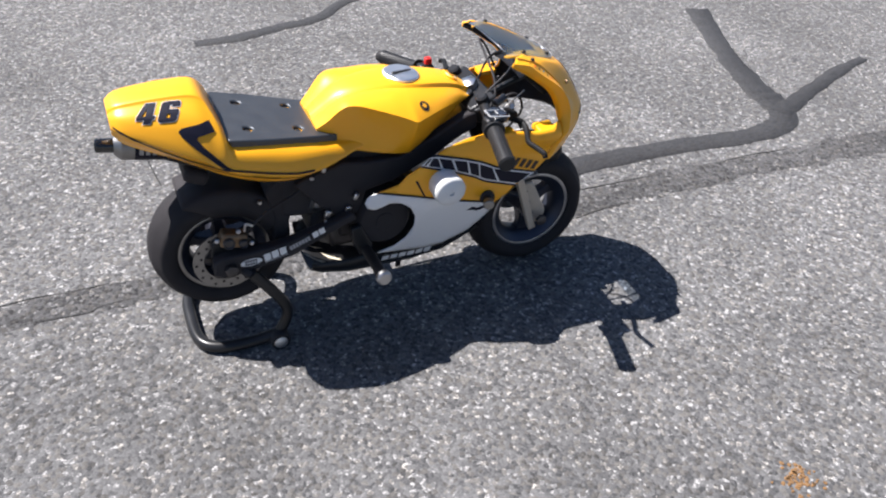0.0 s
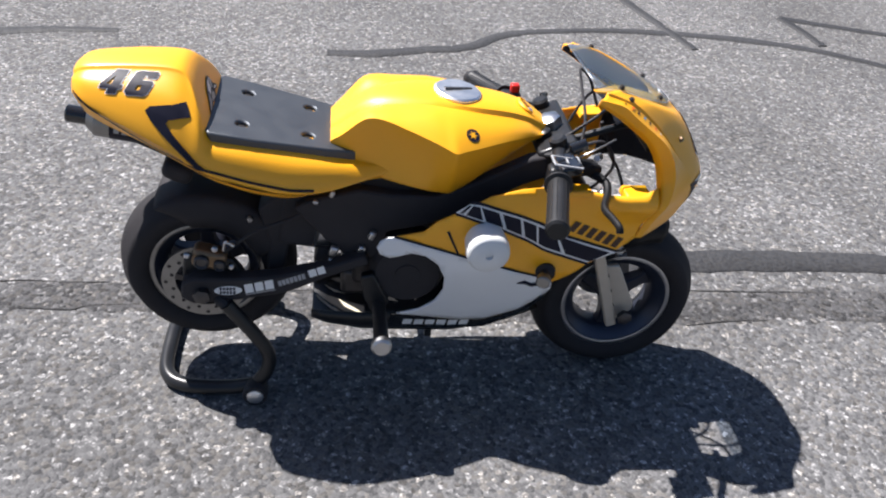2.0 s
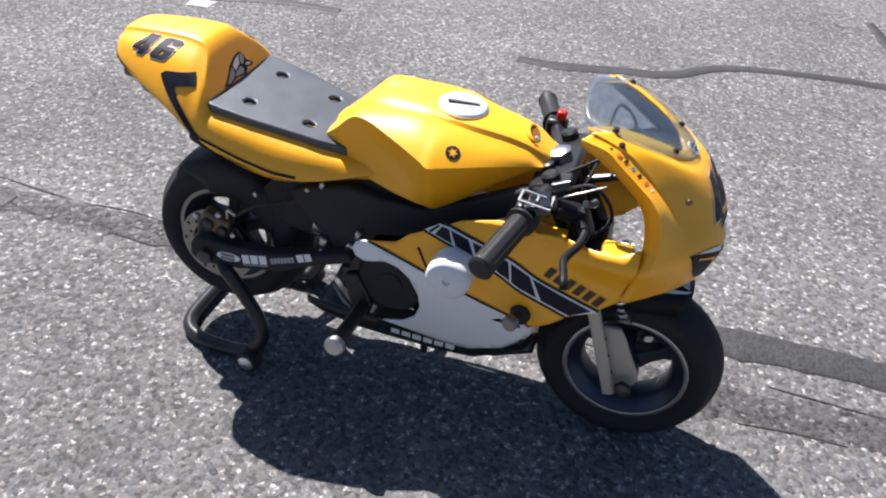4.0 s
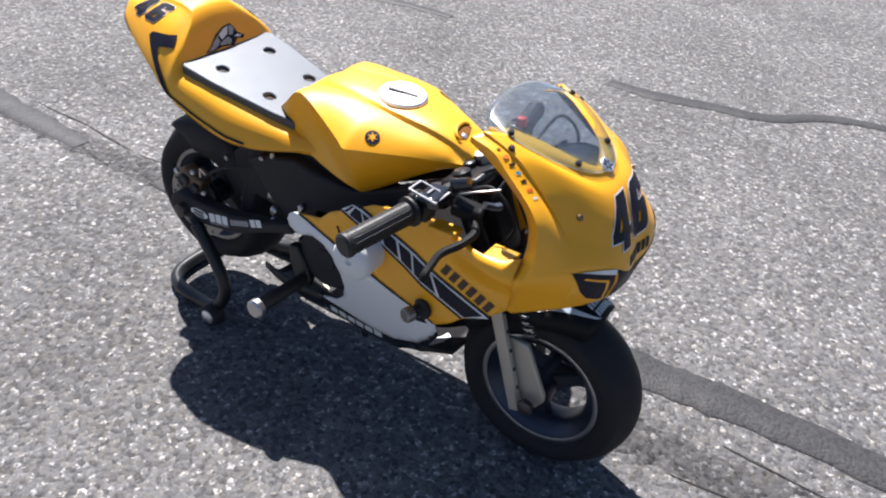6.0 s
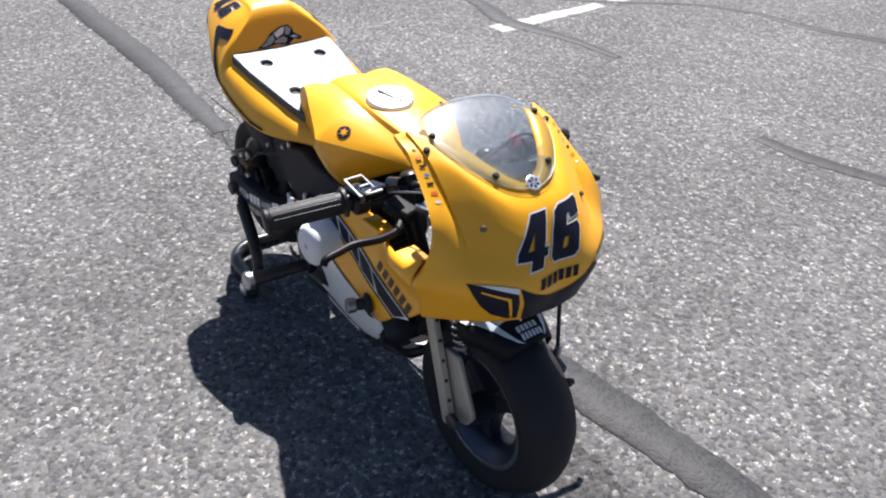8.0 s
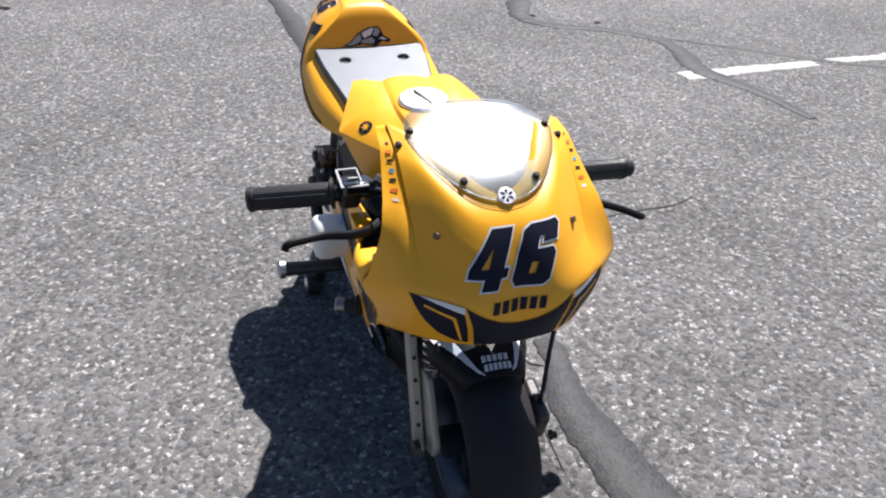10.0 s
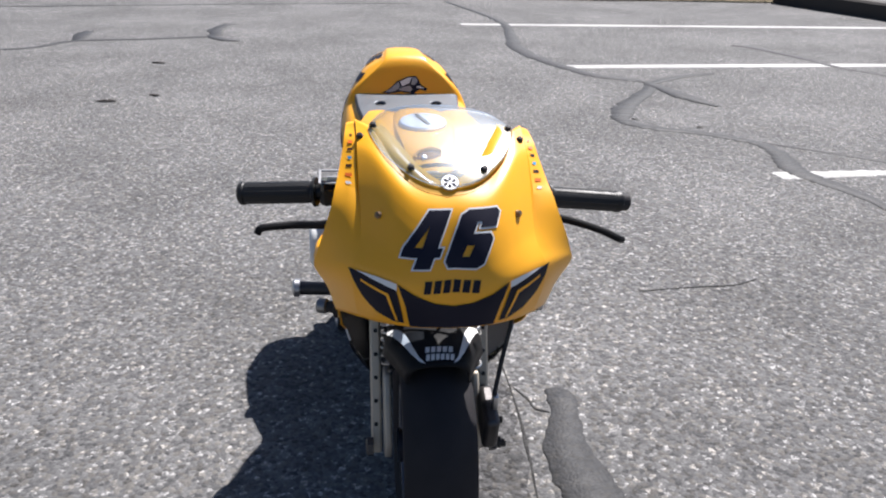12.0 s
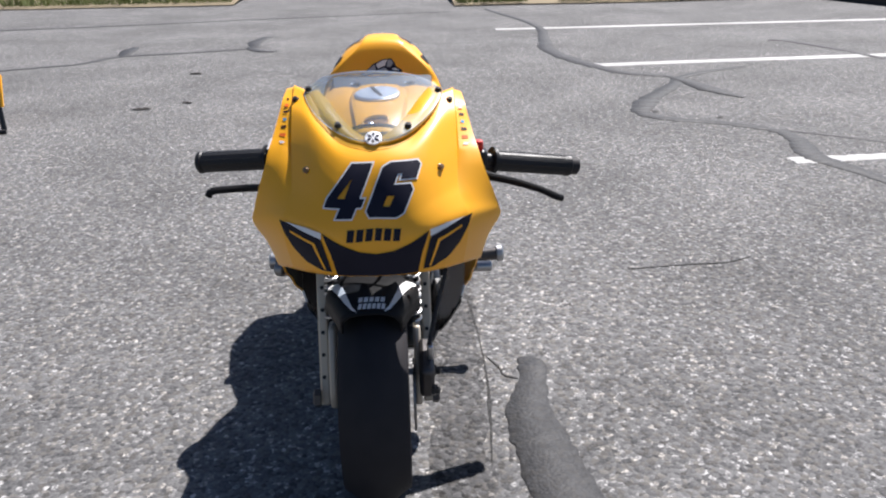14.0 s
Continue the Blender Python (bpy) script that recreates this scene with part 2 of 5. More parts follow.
def lathe(profile, centre, axis=(0, 1, 0), sides=32, bm=None, cap=True):
    """Turns a profile of (distance along the axis, radius) round the axis."""
    bm = bm or bmesh.new()
    ax = Vector(axis).normalized()
    s = ax.orthogonal().normalized()
    t = ax.cross(s)
    c = Vector(centre)
    rows = [[c + ax * d + r * (math.cos(a) * s + math.sin(a) * t) for a in (2 * math.pi * q / sides for q in range(sides))] for d, r in profile]
    vs = grid_faces(bm, rows, True)
    if cap:
        bm.faces.new(vs[0][::-1])
        bm.faces.new(vs[-1])
    return bm


def block(bm, centre, size, turn=(0, 0, 0)):
    m = pose(*centre, *turn) @ Matrix.Diagonal((*size, 1))
    bmesh.ops.create_cube(bm, size=1, matrix=m)
    return bm


def prism(outline, y0, y1, bm=None):
    """A plate with an outline in x and z, from y0 to y1."""
    bm = bm or bmesh.new()
    a = [bm.verts.new((x, y0, z)) for x, z in outline]
    b = [bm.verts.new((x, y1, z)) for x, z in outline]
    bm.faces.new(a)
    bm.faces.new(b[::-1])
    m = len(a)
    for i in range(m):
        j = (i + 1) % m
        bm.faces.new((a[j], a[i], b[i], b[j]))
    return bm


def area2(poly):
    return sum(a[0] * b[1] - b[0] * a[1] for a, b in zip(poly, poly[1:] + poly[:1]))


def flat_mesh(polys, res):
    """Flat polygons in two directions, cut into a fine net."""
    bm = bmesh.new()
    for poly in polys:
        if isinstance(poly, tuple):
            edges = []
            for loop in poly:
                vs = [bm.verts.new((p[0], p[1], 0)) for p in loop]
                edges += [bm.edges.new((v, w)) for v, w in zip(vs, vs[1:] + vs[:1])]
            bmesh.ops.triangle_fill(bm, edges=edges, use_beauty=True, normal=(0, 0, 1))
            continue
        poly = list(poly) if area2(list(poly)) > 0 else list(poly)[::-1]
        bm.faces.new([bm.verts.new((p[0], p[1], 0)) for p in poly])
    bmesh.ops.triangulate(bm, faces=bm.faces[:])
    for k in (0, 1):
        lo, hi = min(v.co[k] for v in bm.verts), max(v.co[k] for v in bm.verts)
        for i in range(1, int((hi - lo) / res) + 1):
            at, nor = Vector((0, 0, 0)), Vector((0, 0, 0))
            at[k], nor[k] = lo + i * res, 1
            bmesh.ops.bisect_plane(bm, geom=bm.verts[:] + bm.edges[:] + bm.faces[:], plane_co=at, plane_no=nor)
    bmesh.ops.remove_doubles(bm, verts=bm.verts[:], dist=1e-5)
    return bm


def sheet(polys, res, place):
    """A curved sheet: each flat point (a, b) goes to place(a, b)."""
    bm = flat_mesh(polys, res)
    for v in bm.verts:
        v.co = Vector(place(v.co.x, v.co.y))
    return bm


def tree_of(ob):
    """A search tree of a finished part's surface, in world places."""
    off = root_of(ob).location
    me = ob.data
    return BVHTree.FromPolygons([v.co + off for v in me.vertices], [tuple(p.vertices) for p in me.polygons])


X, Y, Z = Vector((1, 0, 0)), Vector((0, 1, 0)), Vector((0, 0, 1))


def sticker(polys, axis, side, tree, lift=0.0008, res=0.008):
    """A thin sticker laid along an axis onto a surface. axis 'y': polygons in x and z; 'x': in y and z; 'z': in x and y; or two flat directions and the way off the surface."""
    bm = flat_mesh(polys, res)
    east, north, way = axis if isinstance(axis, tuple) else {"x": (Y, Z, X), "y": (X, Z, Y), "z": (X, Y, Z)}[axis]
    way = way * side
    for v in bm.verts:
        q = east * v.co.x + north * v.co.y
        hit = tree.ray_cast(q + way * 2, -way)
        if hit[0] is None:
            hit = tree.find_nearest(q + way * 0.1)
        nor = hit[1] if hit[1].dot(way) > 0 else -hit[1]
        v.co = hit[0] + nor * lift
    return bm


def ribbon(loop, width):
    """Quads along the outside of a closed loop."""
    pts = [Vector(p) for p in loop]
    if area2([tuple(p) for p in pts]) < 0:
        pts = pts[::-1]
    out = []
    m = len(pts)
    for i, p in enumerate(pts):
        a, b = (p - pts[i - 1]).normalized(), (pts[(i + 1) % m] - p).normalized()
        na, nb = Vector((a.y, -a.x)), Vector((b.y, -b.x))
        mit = (na + nb)
        mit = mit.normalized() * min(width / max(mit.normalized().dot(na), 0.35), 2 * width)
        out.append(p + mit)
    return [[tuple(pts[i]), tuple(out[i]), tuple(out[(i + 1) % m]), tuple(pts[(i + 1) % m])] for i in range(m)]


def bars(p, q, height, count, gap=0.28, slant=0.15):
    """A row of plain bars from p to q, for writing that is not spelled out."""
    p, q = Vector(p), Vector(q)
    d = (q - p) / count
    up = Vector((-d.y, d.x)).normalized() * height
    if up.y < 0:
        up = -up
    lean = d.normalized() * height * slant
    return [[tuple(a), tuple(a + d * (1 - gap)), tuple(a + d * (1 - gap) + up + lean), tuple(a + up + lean)] for a in (p + d * i for i in range(count))]


FOUR = ([(0.40, 1), (0.80, 1), (0.64, 0.36), (0.74, 0.36), (0.70, 0.2), (0.60, 0.2), (0.55, 0), (0.25, 0), (0.30, 0.2), (0, 0.2), (0.03, 0.36)],
        [(0.22, 0.37), (0.45, 0.74), (0.36, 0.37)])
SIX = ([(0.14, 0), (0.66, 0), (0.78, 0.08), (0.90, 0.50), (0.84, 0.60), (0.52, 0.60), (0.57, 0.80), (0.66, 0.80), (0.64, 0.70), (0.94, 0.70), (0.99, 0.92), (0.92, 1), (0.40, 1), (0.26, 0.92), (0.06, 0.12)],
       [(0.37, 0.2), (0.50, 0.2), (0.56, 0.40), (0.43, 0.40)])


def number(place, edge=0.0032):
    """The racing number 46: its dark digits and their white rims, as flat outlines. place: from a unit wide box to the sheet."""
    dark, rim = [], []
    for (outer, hole), off in ((FOUR, 0.0), (SIX, 0.70)):
        o = [tuple(place(x * 0.93 + off, y)) for x, y in outer]
        h = [tuple(place(x * 0.93 + off, y)) for x, y in hole]
        dark.append((o, h))
        rim += ribbon(o, edge)
    return dark, rim


def letters(shapes, lay, mat, parent):
    """Each bar of a row of writing, as a part of its own. lay: from an outline to a mesh."""
    for q in shapes:
        part("letter_bar", lay(q), mat, parent)


# ---- ground ----
def ground_sheet():
    bm = bmesh.new()
    bmesh.ops.create_grid(bm, x_segments=8, y_segments=8, size=300)
    return tagged(part("ground", bm, ASPHALT), "aged grey asphalt car park with pale stones showing", "ground", kind="structure")


def strip(name, line, widths, mat, label, z=0.0030, rag=0.24, step=0.02, category="road marking"):
    """A thin layer on the ground along a line, with ragged edges and its own thickness."""
    length = sum((Vector(b) - Vector(a)).length for a, b in zip(line, line[1:]))
    n = max(int(length / step), 6)
    pts = spline([(x, y, 0) for x, y in line], n)
    rows = []
    for i, p in enumerate(pts):
        t = (pts[min(i + 1, n - 1)] - pts[max(i - 1, 0)]).normalized()
        side = Vector((-t.y, t.x, 0))
        u = i / (n - 1) * (len(widths) - 1)
        k = min(int(u), len(widths) - 2)
        w = 0.5 * (widths[k] + (widths[k + 1] - widths[k]) * (u - k))
        a = w * (1 + rag * noise.noise(p * 14) + rag * noise.noise(p * 47))
        b = w * (1 + rag * noise.noise(p * 14 + Vector((9, 3, 1))) + rag * noise.noise(p * 47 + Vector((5, 7, 2))))
        e = min(0.003, 0.25 * w)
        rows.append([p + side * (a + e), p + side * a + Vector((0, 0, z)), p - side * b + Vector((0, 0, z)), p - side * (b + e)])
    bm = bmesh.new()
    grid_faces(bm, rows)
    for v in bm.verts:
        if v.co.z == 0:
            v.co.z = 0.0004
    return tagged(part(name, bm, mat, smooth=60), label, category, kind="structure")


ground = ground_sheet()
TAR = "dark grey tar sealing a crack in the asphalt"
strip("rough_band", [(-2.54, 0.115), (-1.95, 0.142), (-1.4, 0.135), (-1.15, 0.145), (-0.97, 0.153), (-0.5, 0.13), (0.17, 0.10), (0.37, 0.118), (0.52, 0.122), (1.32, 0.087), (2.6, 0.0)], (0.07, 0.075, 0.075, 0.075, 0.08, 0.08, 0.09, 0.095, 0.09), ROUGH_BAND,
      "darker worn band of coarse asphalt along a joint", z=0.0012, rag=0.42)
for line in ([(-1.60, 0.200), (-1.522, 0.198), (-1.413, 0.201), (-1.314, 0.193), (-1.223, 0.188)], [(-1.19, 0.186), (-1.078, 0.199), (-1.003, 0.193), (-0.915, 0.194)], [(-1.44, 0.126), (-1.33, 0.124), (-1.227, 0.108)], [(-1.10, 0.118), (-1.006, 0.112), (-0.964, 0.110), (-0.936, 0.122), (-0.86, 0.125)],
             [(-0.75, 0.148), (-0.569, 0.166), (-0.358, 0.172), (-0.18, 0.165), (-0.022, 0.151)], [(-0.36, 0.178), (-0.32, 0.197), (-0.291, 0.202), (-0.277, 0.225)], [(0.25, 0.168), (0.369, 0.164), (0.515, 0.161)], [(0.72, 0.152), (0.84, 0.160), (0.98, 0.150)], [(0.20, 0.056), (0.29, 0.068), (0.38, 0.071)]):
    strip("joint_crack", line, (0.001, 0.0042, 0.002, 0.0050, 0.001), CRACK, "thin dark crack along the asphalt joint", z=0.0016, rag=0.6, step=0.012)
strip("tar_seam", [(-0.352, 0.248), (-0.318, 0.256), (-0.265, 0.250), (-0.174, 0.229), (-0.06, 0.236), (0.077, 0.252), (0.335, 0.275), (0.68, 0.271), (0.95, 0.25), (1.10, 0.29), (1.155, 0.40), (1.17, 0.50), (1.261, 0.79), (1.42, 1.15)],
      (0.025, 0.052, 0.040, 0.072, 0.088, 0.090, 0.075, 0.07, 0.07, 0.08, 0.10, 0.10, 0.075, 0.09), SEALANT, TAR, z=0.0032, rag=0.17, step=0.012)
strip("tar_seam", [(1.13, 0.34), (1.27, 0.40), (1.404, 0.458), (1.56, 0.52), (1.72, 0.57)], (0.07, 0.05, 0.05, 0.03), SEALANT, TAR, z=0.0036)
strip("tar_seam", [(-0.515, 1.405), (-0.367, 1.412), (-0.2, 1.46), (-0.05, 1.50), (0.166, 1.66), (0.637, 1.722), (1.188, 1.63), (1.63, 1.35)], (0.05, 0.055, 0.05, 0.045, 0.04, 0.05, 0.03), SEALANT, TAR)
strip("tar_seam", [(0.62, 2.35), (0.671, 2.066), (0.776, 1.561)], (0.03, 0.04, 0.03), SEALANT, TAR, z=0.004)
strip("tar_seam", [(1.278, 1.952), (1.7, 1.80), (2.114, 1.742), (2.9, 1.9)], (0.05, 0.04, 0.04, 0.03), SEALANT, TAR)
strip("tar_seam", [(1.278, 1.952), (1.302, 1.80), (1.31, 1.651)], (0.04, 0.03), SEALANT, TAR, z=0.004)
strip("tar_seam", [(-1.18, 1.53), (-1.41, 1.51), (-1.68, 1.44), (-1.99, 1.49), (-2.185, 1.35), (-2.36, 1.08), (-2.64, 1.13), (-3.24, 1.47), (-3.52, 1.22), (-4.40, 1.01), (-5.8, 1.15), (-7.4, 0.9)],
      (0.03, 0.05, 0.085, 0.06, 0.05, 0.06, 0.10, 0.05, 0.08, 0.10, 0.06, 0.05), SEALANT, TAR, step=0.025, rag=0.38)
strip("tar_seam", [(-3.24, 1.47), (-3.42, 1.68), (-3.56, 1.95)], (0.05, 0.05, 0.03), SEALANT, TAR, z=0.0036)
strip("tar_seam", [(-3.24, 1.47), (-2.93, 1.53), (-2.70, 1.60)], (0.06, 0.10, 0.02), SEALANT, TAR, z=0.0042)
strip("tar_seam", [(-3.6, -2.9), (-4.076, -2.322), (-4.282, -1.947), (-4.564, -1.775), (-4.683, -1.373), (-4.835, -0.994), (-5.118, -1.005), (-5.418, -0.972), (-5.49, -0.90)], (0.04, 0.05, 0.05, 0.05, 0.05, 0.06, 0.09, 0.06, 0.04), SEALANT, TAR, step=0.04, rag=0.4)
strip("tar_seam", [(-4.59, -1.775), (-4.839, -1.81), (-5.03, -1.815)], (0.05, 0.10, 0.05), SEALANT, TAR, z=0.0036)
strip("tar_seam", [(-4.835, -0.99), (-4.69, -0.895), (-4.63, -0.79)], (0.06, 0.09, 0.04), SEALANT, TAR, z=0.0036)
strip("tar_seam", [(-6.3, -6.0), (-6.4, -3.2), (-6.9, -1.0), (-7.2, 0.55)], (0.05, 0.05), SEALANT, TAR, step=0.08)
strip("tar_seam", [(0.1, 3.2), (-0.515, 2.748), (-0.958, 2.484), (-1.25, 2.42)], (0.04, 0.05, 0.03), SEALANT, TAR)
strip("tar_seam", [(-4.66, 2.59), (-4.526, 2.674), (-4.026, 2.81), (-3.82, 2.83), (-3.599, 2.94), (-3.1, 3.3)], (0.09, 0.05, 0.05, 0.05), SEALANT, TAR, step=0.04)
strip("hairline_crack", [(-0.75, 0.55), (-0.765, 0.69), (-0.77, 0.79), (-0.80, 0.86)], (0.003, 0.005, 0.002), CRACK, "thin dark crack in the asphalt", z=0.0015)
PAINTED = "worn white painted parking bay line"
strip("bay_line", [(-1.628, 1.34), (-1.632, 1.425)], (0.070, 0.070), LINE_PAINT, PAINTED, z=0.0015, rag=0.3)
strip("bay_line", [(-1.635, 1.475), (-1.645, 1.65), (-1.650, 1.92)], (0.075, 0.06, 0.05), LINE_PAINT, PAINTED, z=0.0015, rag=0.4)
strip("bay_line", [(-1.665, 1.99), (-1.67, 3.0), (-1.67, 6.0)], (0.05, 0.065, 0.075), LINE_PAINT, PAINTED, z=0.0015, rag=0.35)
strip("tar_seam", [(-1.25, 2.42), (-1.47, 2.27), (-1.66, 1.985), (-1.88, 1.72), (-2.06, 1.50)], (0.02, 0.025, 0.022, 0.02, 0.015), SEALANT, TAR, z=0.0026, rag=0.5)
strip("tar_seam", [(-3.3, 0.06), (-2.69, 0.115), (-2.35, 0.128), (-1.90, 0.145), (-1.60, 0.138), (-1.33, 0.130)], (0.02, 0.075, 0.085, 0.085, 0.07, 0.045), SEALANT, TAR, z=0.0028, rag=0.2)
strip("bay_line", [(-3.75, 1.16), (-3.86, 3.0), (-3.98, 6.0)], (0.10, 0.10), LINE_PAINT, PAINTED, z=0.0015, rag=0.1, step=0.04)
strip("bay_line", [(-5.64, 0.80), (-5.72, 4.0), (-5.77, 6.0)], (0.10, 0.10), LINE_PAINT, PAINTED, z=0.0015, rag=0.1, step=0.05)


def rust_flakes(x, y):
    """Rusty crumbs scattered over a small patch."""
    rng = random.Random(3)
    bm = bmesh.new()
    for _ in range(70):
        px, py, r = x + rng.gauss(0, 0.022), y + rng.gauss(0, 0.016), 0.002 + 0.004 * rng.random()
        ring = [(px + r * (0.6 + 0.6 * rng.random()) * math.cos(a), py + r * (0.6 + 0.6 * rng.random()) * math.sin(a)) for a in (0, 1.05, 2.1, 3.14, 4.2, 5.24)]
        low = [bm.verts.new((a, b, 0.0004)) for a, b in ring]
        top = [bm.verts.new((px + (a - px) * 0.7, py + (b - py) * 0.7, 0.0022)) for a, b in ring]
        bm.faces.new(top)
        for i in range(6):
            bm.faces.new((low[i], low[(i + 1) % 6], top[(i + 1) % 6], top[i]))
    return tagged(part("rust_flakes", bm, RUST), "small brown rust flakes on the asphalt", "stain", kind="stuff")


rust_flakes(0.17, -0.79)


def leaf(x, y, size, turn):
    bm = bmesh.new()
    m = pose(x, y, 0.001, 1, -1, turn)
    top = [bm.verts.new(m @ Vector((size * a, size * b, 0.0025 + 0.2 * c * size))) for a, b, c in ((-1, 0, 0), (-0.4, 0.4, 0.1), (0.4, 0.35, 0.15), (1, 0, 0.05), (0.4, -0.35, 0.1), (-0.4, -0.4, 0.15))]
    bm.faces.new(top)
    bmesh.ops.solidify(bm, geom=bm.faces[:], thickness=0.002)
    return tagged(part("dead_leaf", bm, TIMBER), "dark dry leaf lying on the asphalt", "leaf", group="leaves on the asphalt")


for lx, ly, ls, lt in ((-3.788, -1.12, 0.05, 70), (-2.802, -1.147, 0.05, 85), (-2.928, -0.97, 0.035, 60), (-2.45, 1.12, 0.02, 30), (-2.30, 1.35, 0.02, 80)):
    leaf(lx, ly, ls, lt)


# ---- pocket bike ----
bike = thing("pocket_bike", (-0.34, 0, 0), "yellow and white mini racing motorcycle with number 46", "motorcycle")

# tail and seat tray: x, then height and half width of the top, the widest line and the bottom
TAIL = [(-0.400, 0.425, 0.050, 0.408, 0.072, 0.394, 0.060), (-0.430, 0.425, 0.058, 0.404, 0.082, 0.390, 0.064), (-0.455, 0.427, 0.066, 0.400, 0.093, 0.385, 0.064), (-0.50, 0.437, 0.080, 0.396, 0.110, 0.374, 0.072), (-0.55, 0.447, 0.090, 0.400, 0.122, 0.368, 0.084),
        (-0.60, 0.457, 0.098, 0.410, 0.125, 0.378, 0.090), (-0.64, 0.464, 0.101, 0.422, 0.124, 0.391, 0.089), (-0.656, 0.470, 0.100, 0.428, 0.123, 0.397, 0.087), (-0.668, 0.500, 0.086, 0.436, 0.121, 0.402, 0.085),
        (-0.685, 0.532, 0.050, 0.446, 0.118, 0.409, 0.081), (-0.705, 0.542, 0.042, 0.459, 0.112, 0.420, 0.076), (-0.75, 0.543, 0.039, 0.478, 0.097, 0.443, 0.066), (-0.80, 0.540, 0.036, 0.495, 0.077, 0.464, 0.054),
        (-0.826, 0.536, 0.032, 0.503, 0.062, 0.475, 0.042), (-0.840, 0.527, 0.024, 0.507, 0.043, 0.486, 0.026)]


def half_to_ring(half):
    """A ring from half a section that starts at the top middle and ends at the bottom middle."""
    return [Vector((x, -y, z)) for x, y, z in half] + [Vector((x, y, z)) for x, y, z in half[-2:0:-1]]


def body_loft(sections, shape, n):
    lines = [spline([Vector((s[0], s[2 * k + 1], 0)) for s in sections], n) for k in range((len(sections[0]) - 1) // 2)]
    wide = [spline([Vector((s[0], s[2 * k + 2], 0)) for s in sections], n) for k in range((len(sections[0]) - 1) // 2)]
    rows = []
    for i in range(n):
        x = lines[0][i].x
        rows.append(half_to_ring(shape(x, [l[i].y for l in lines], [w[i].y for w in wide])))
    bm = bmesh.new()
    vs = grid_faces(bm, rows, True)
    bm.faces.new(vs[0][::-1])
    bm.faces.new(vs[-1])
    return bm


def tail_shape(x, z, w):
    pts = [(0, z[0] + 0.002), (w[0] * 0.55, z[0] + 0.001), (w[0] * 0.86, z[0] - 0.001), (w[0], z[0] - 0.006), (w[0] * 0.45 + w[1] * 0.55, z[0] * 0.62 + z[1] * 0.38), (w[1], z[1]),
           (w[1] * 0.97, z[1] * 0.75 + z[2] * 0.25), (w[1] * 0.55 + w[2] * 0.45, z[1] * 0.35 + z[2] * 0.65), (w[2], z[2]), (w[2] * 0.92, z[2] - 0.004), (w[2] * 0.5, z[2] - 0.002), (0, z[2] - 0.002)]
    return [(x, p.x, p.y) for p in spline([(a, b, 0) for a, b in pts], 34)]


tail = part("tail_fairing", body_loft(TAIL, tail_shape, 56), YELLOW, bike, "glossy yellow tail fairing with black graphics", smooth=50)
tail_tree = tree_of(tail)

# fuel tank: x, then height and half width of the top line, the shoulder crease and the lower edge
TANK = [(-0.492, 0.455, 0.018, 0.446, 0.055, 0.418, 0.052), (-0.474, 0.469, 0.020, 0.462, 0.064, 0.415, 0.060), (-0.445, 0.491, 0.024, 0.490, 0.074, 0.404, 0.068), (-0.420, 0.501, 0.030, 0.494, 0.081, 0.399, 0.074),
        (-0.385, 0.506, 0.036, 0.486, 0.095, 0.391, 0.080), (-0.350, 0.507, 0.040, 0.476, 0.109, 0.384, 0.084), (-0.330, 0.506, 0.041, 0.469, 0.117, 0.381, 0.084), (-0.317, 0.505, 0.042, 0.4645, 0.122, 0.380, 0.084), (-0.304, 0.504, 0.042, 0.464, 0.115, 0.386, 0.082), (-0.280, 0.501, 0.041, 0.463, 0.101, 0.401, 0.078),
        (-0.235, 0.494, 0.036, 0.462, 0.075, 0.430, 0.064), (-0.205, 0.486, 0.032, 0.460, 0.058, 0.446, 0.052), (-0.190, 0.479, 0.029, 0.459, 0.049, 0.451, 0.045), (-0.170, 0.466, 0.022, 0.457, 0.036, 0.451, 0.032)]


def tank_shape(x, z, w):
    """A raised spine, flat shoulders down to a sharp crease, and a lower face that runs in."""
    rise = min(max((x + 0.36) / 0.12, 0), 1)
    rise = rise * rise * (3 - 2 * rise) * 0.009
    scoop = max(0.0, 1 - abs(x + 0.40) / 0.08)
    scoop = scoop * scoop * (3 - 2 * scoop) * 0.010
    t, s = Vector((w[0] + 0.012, z[0] - 0.005 - rise)), Vector((w[1], z[1]))
    bow = Vector((t.y - s.y, s.x - t.x)) * 0.07
    pts = [(0, z[0] + 0.001), (w[0] * 0.5, z[0] + 0.0004), (w[0] * 0.85, z[0] - 0.0012), (w[0], z[0] - 0.0035), (w[0] + 0.004, z[0] - 0.006 - rise * 0.5), tuple(t)]
    pts += [tuple(t + (s - t) * f + bow * math.sin(math.pi * f)) for f in (0.2, 0.4, 0.6, 0.8, 0.95)] + [tuple(s)]
    pts += [(w[1] + (w[2] - w[1]) * f - scoop * math.sin(math.pi * f), z[1] + (z[2] - z[1]) * f) for f in (0.05, 0.25, 0.5, 0.75, 0.92)]
    pts += [(w[2], z[2]), (w[2] - 0.004, z[2] - 0.004), (w[2] * 0.5, z[2] - 0.002), (0, z[2] - 0.002)]
    return [(x, a, b) for a, b in pts]


tank = part("fuel_tank", body_loft(TANK, tank_shape, 72), YELLOW, bike, "yellow plastic fuel tank with knee cut-outs", smooth=24)
tank_tree = tree_of(tank)

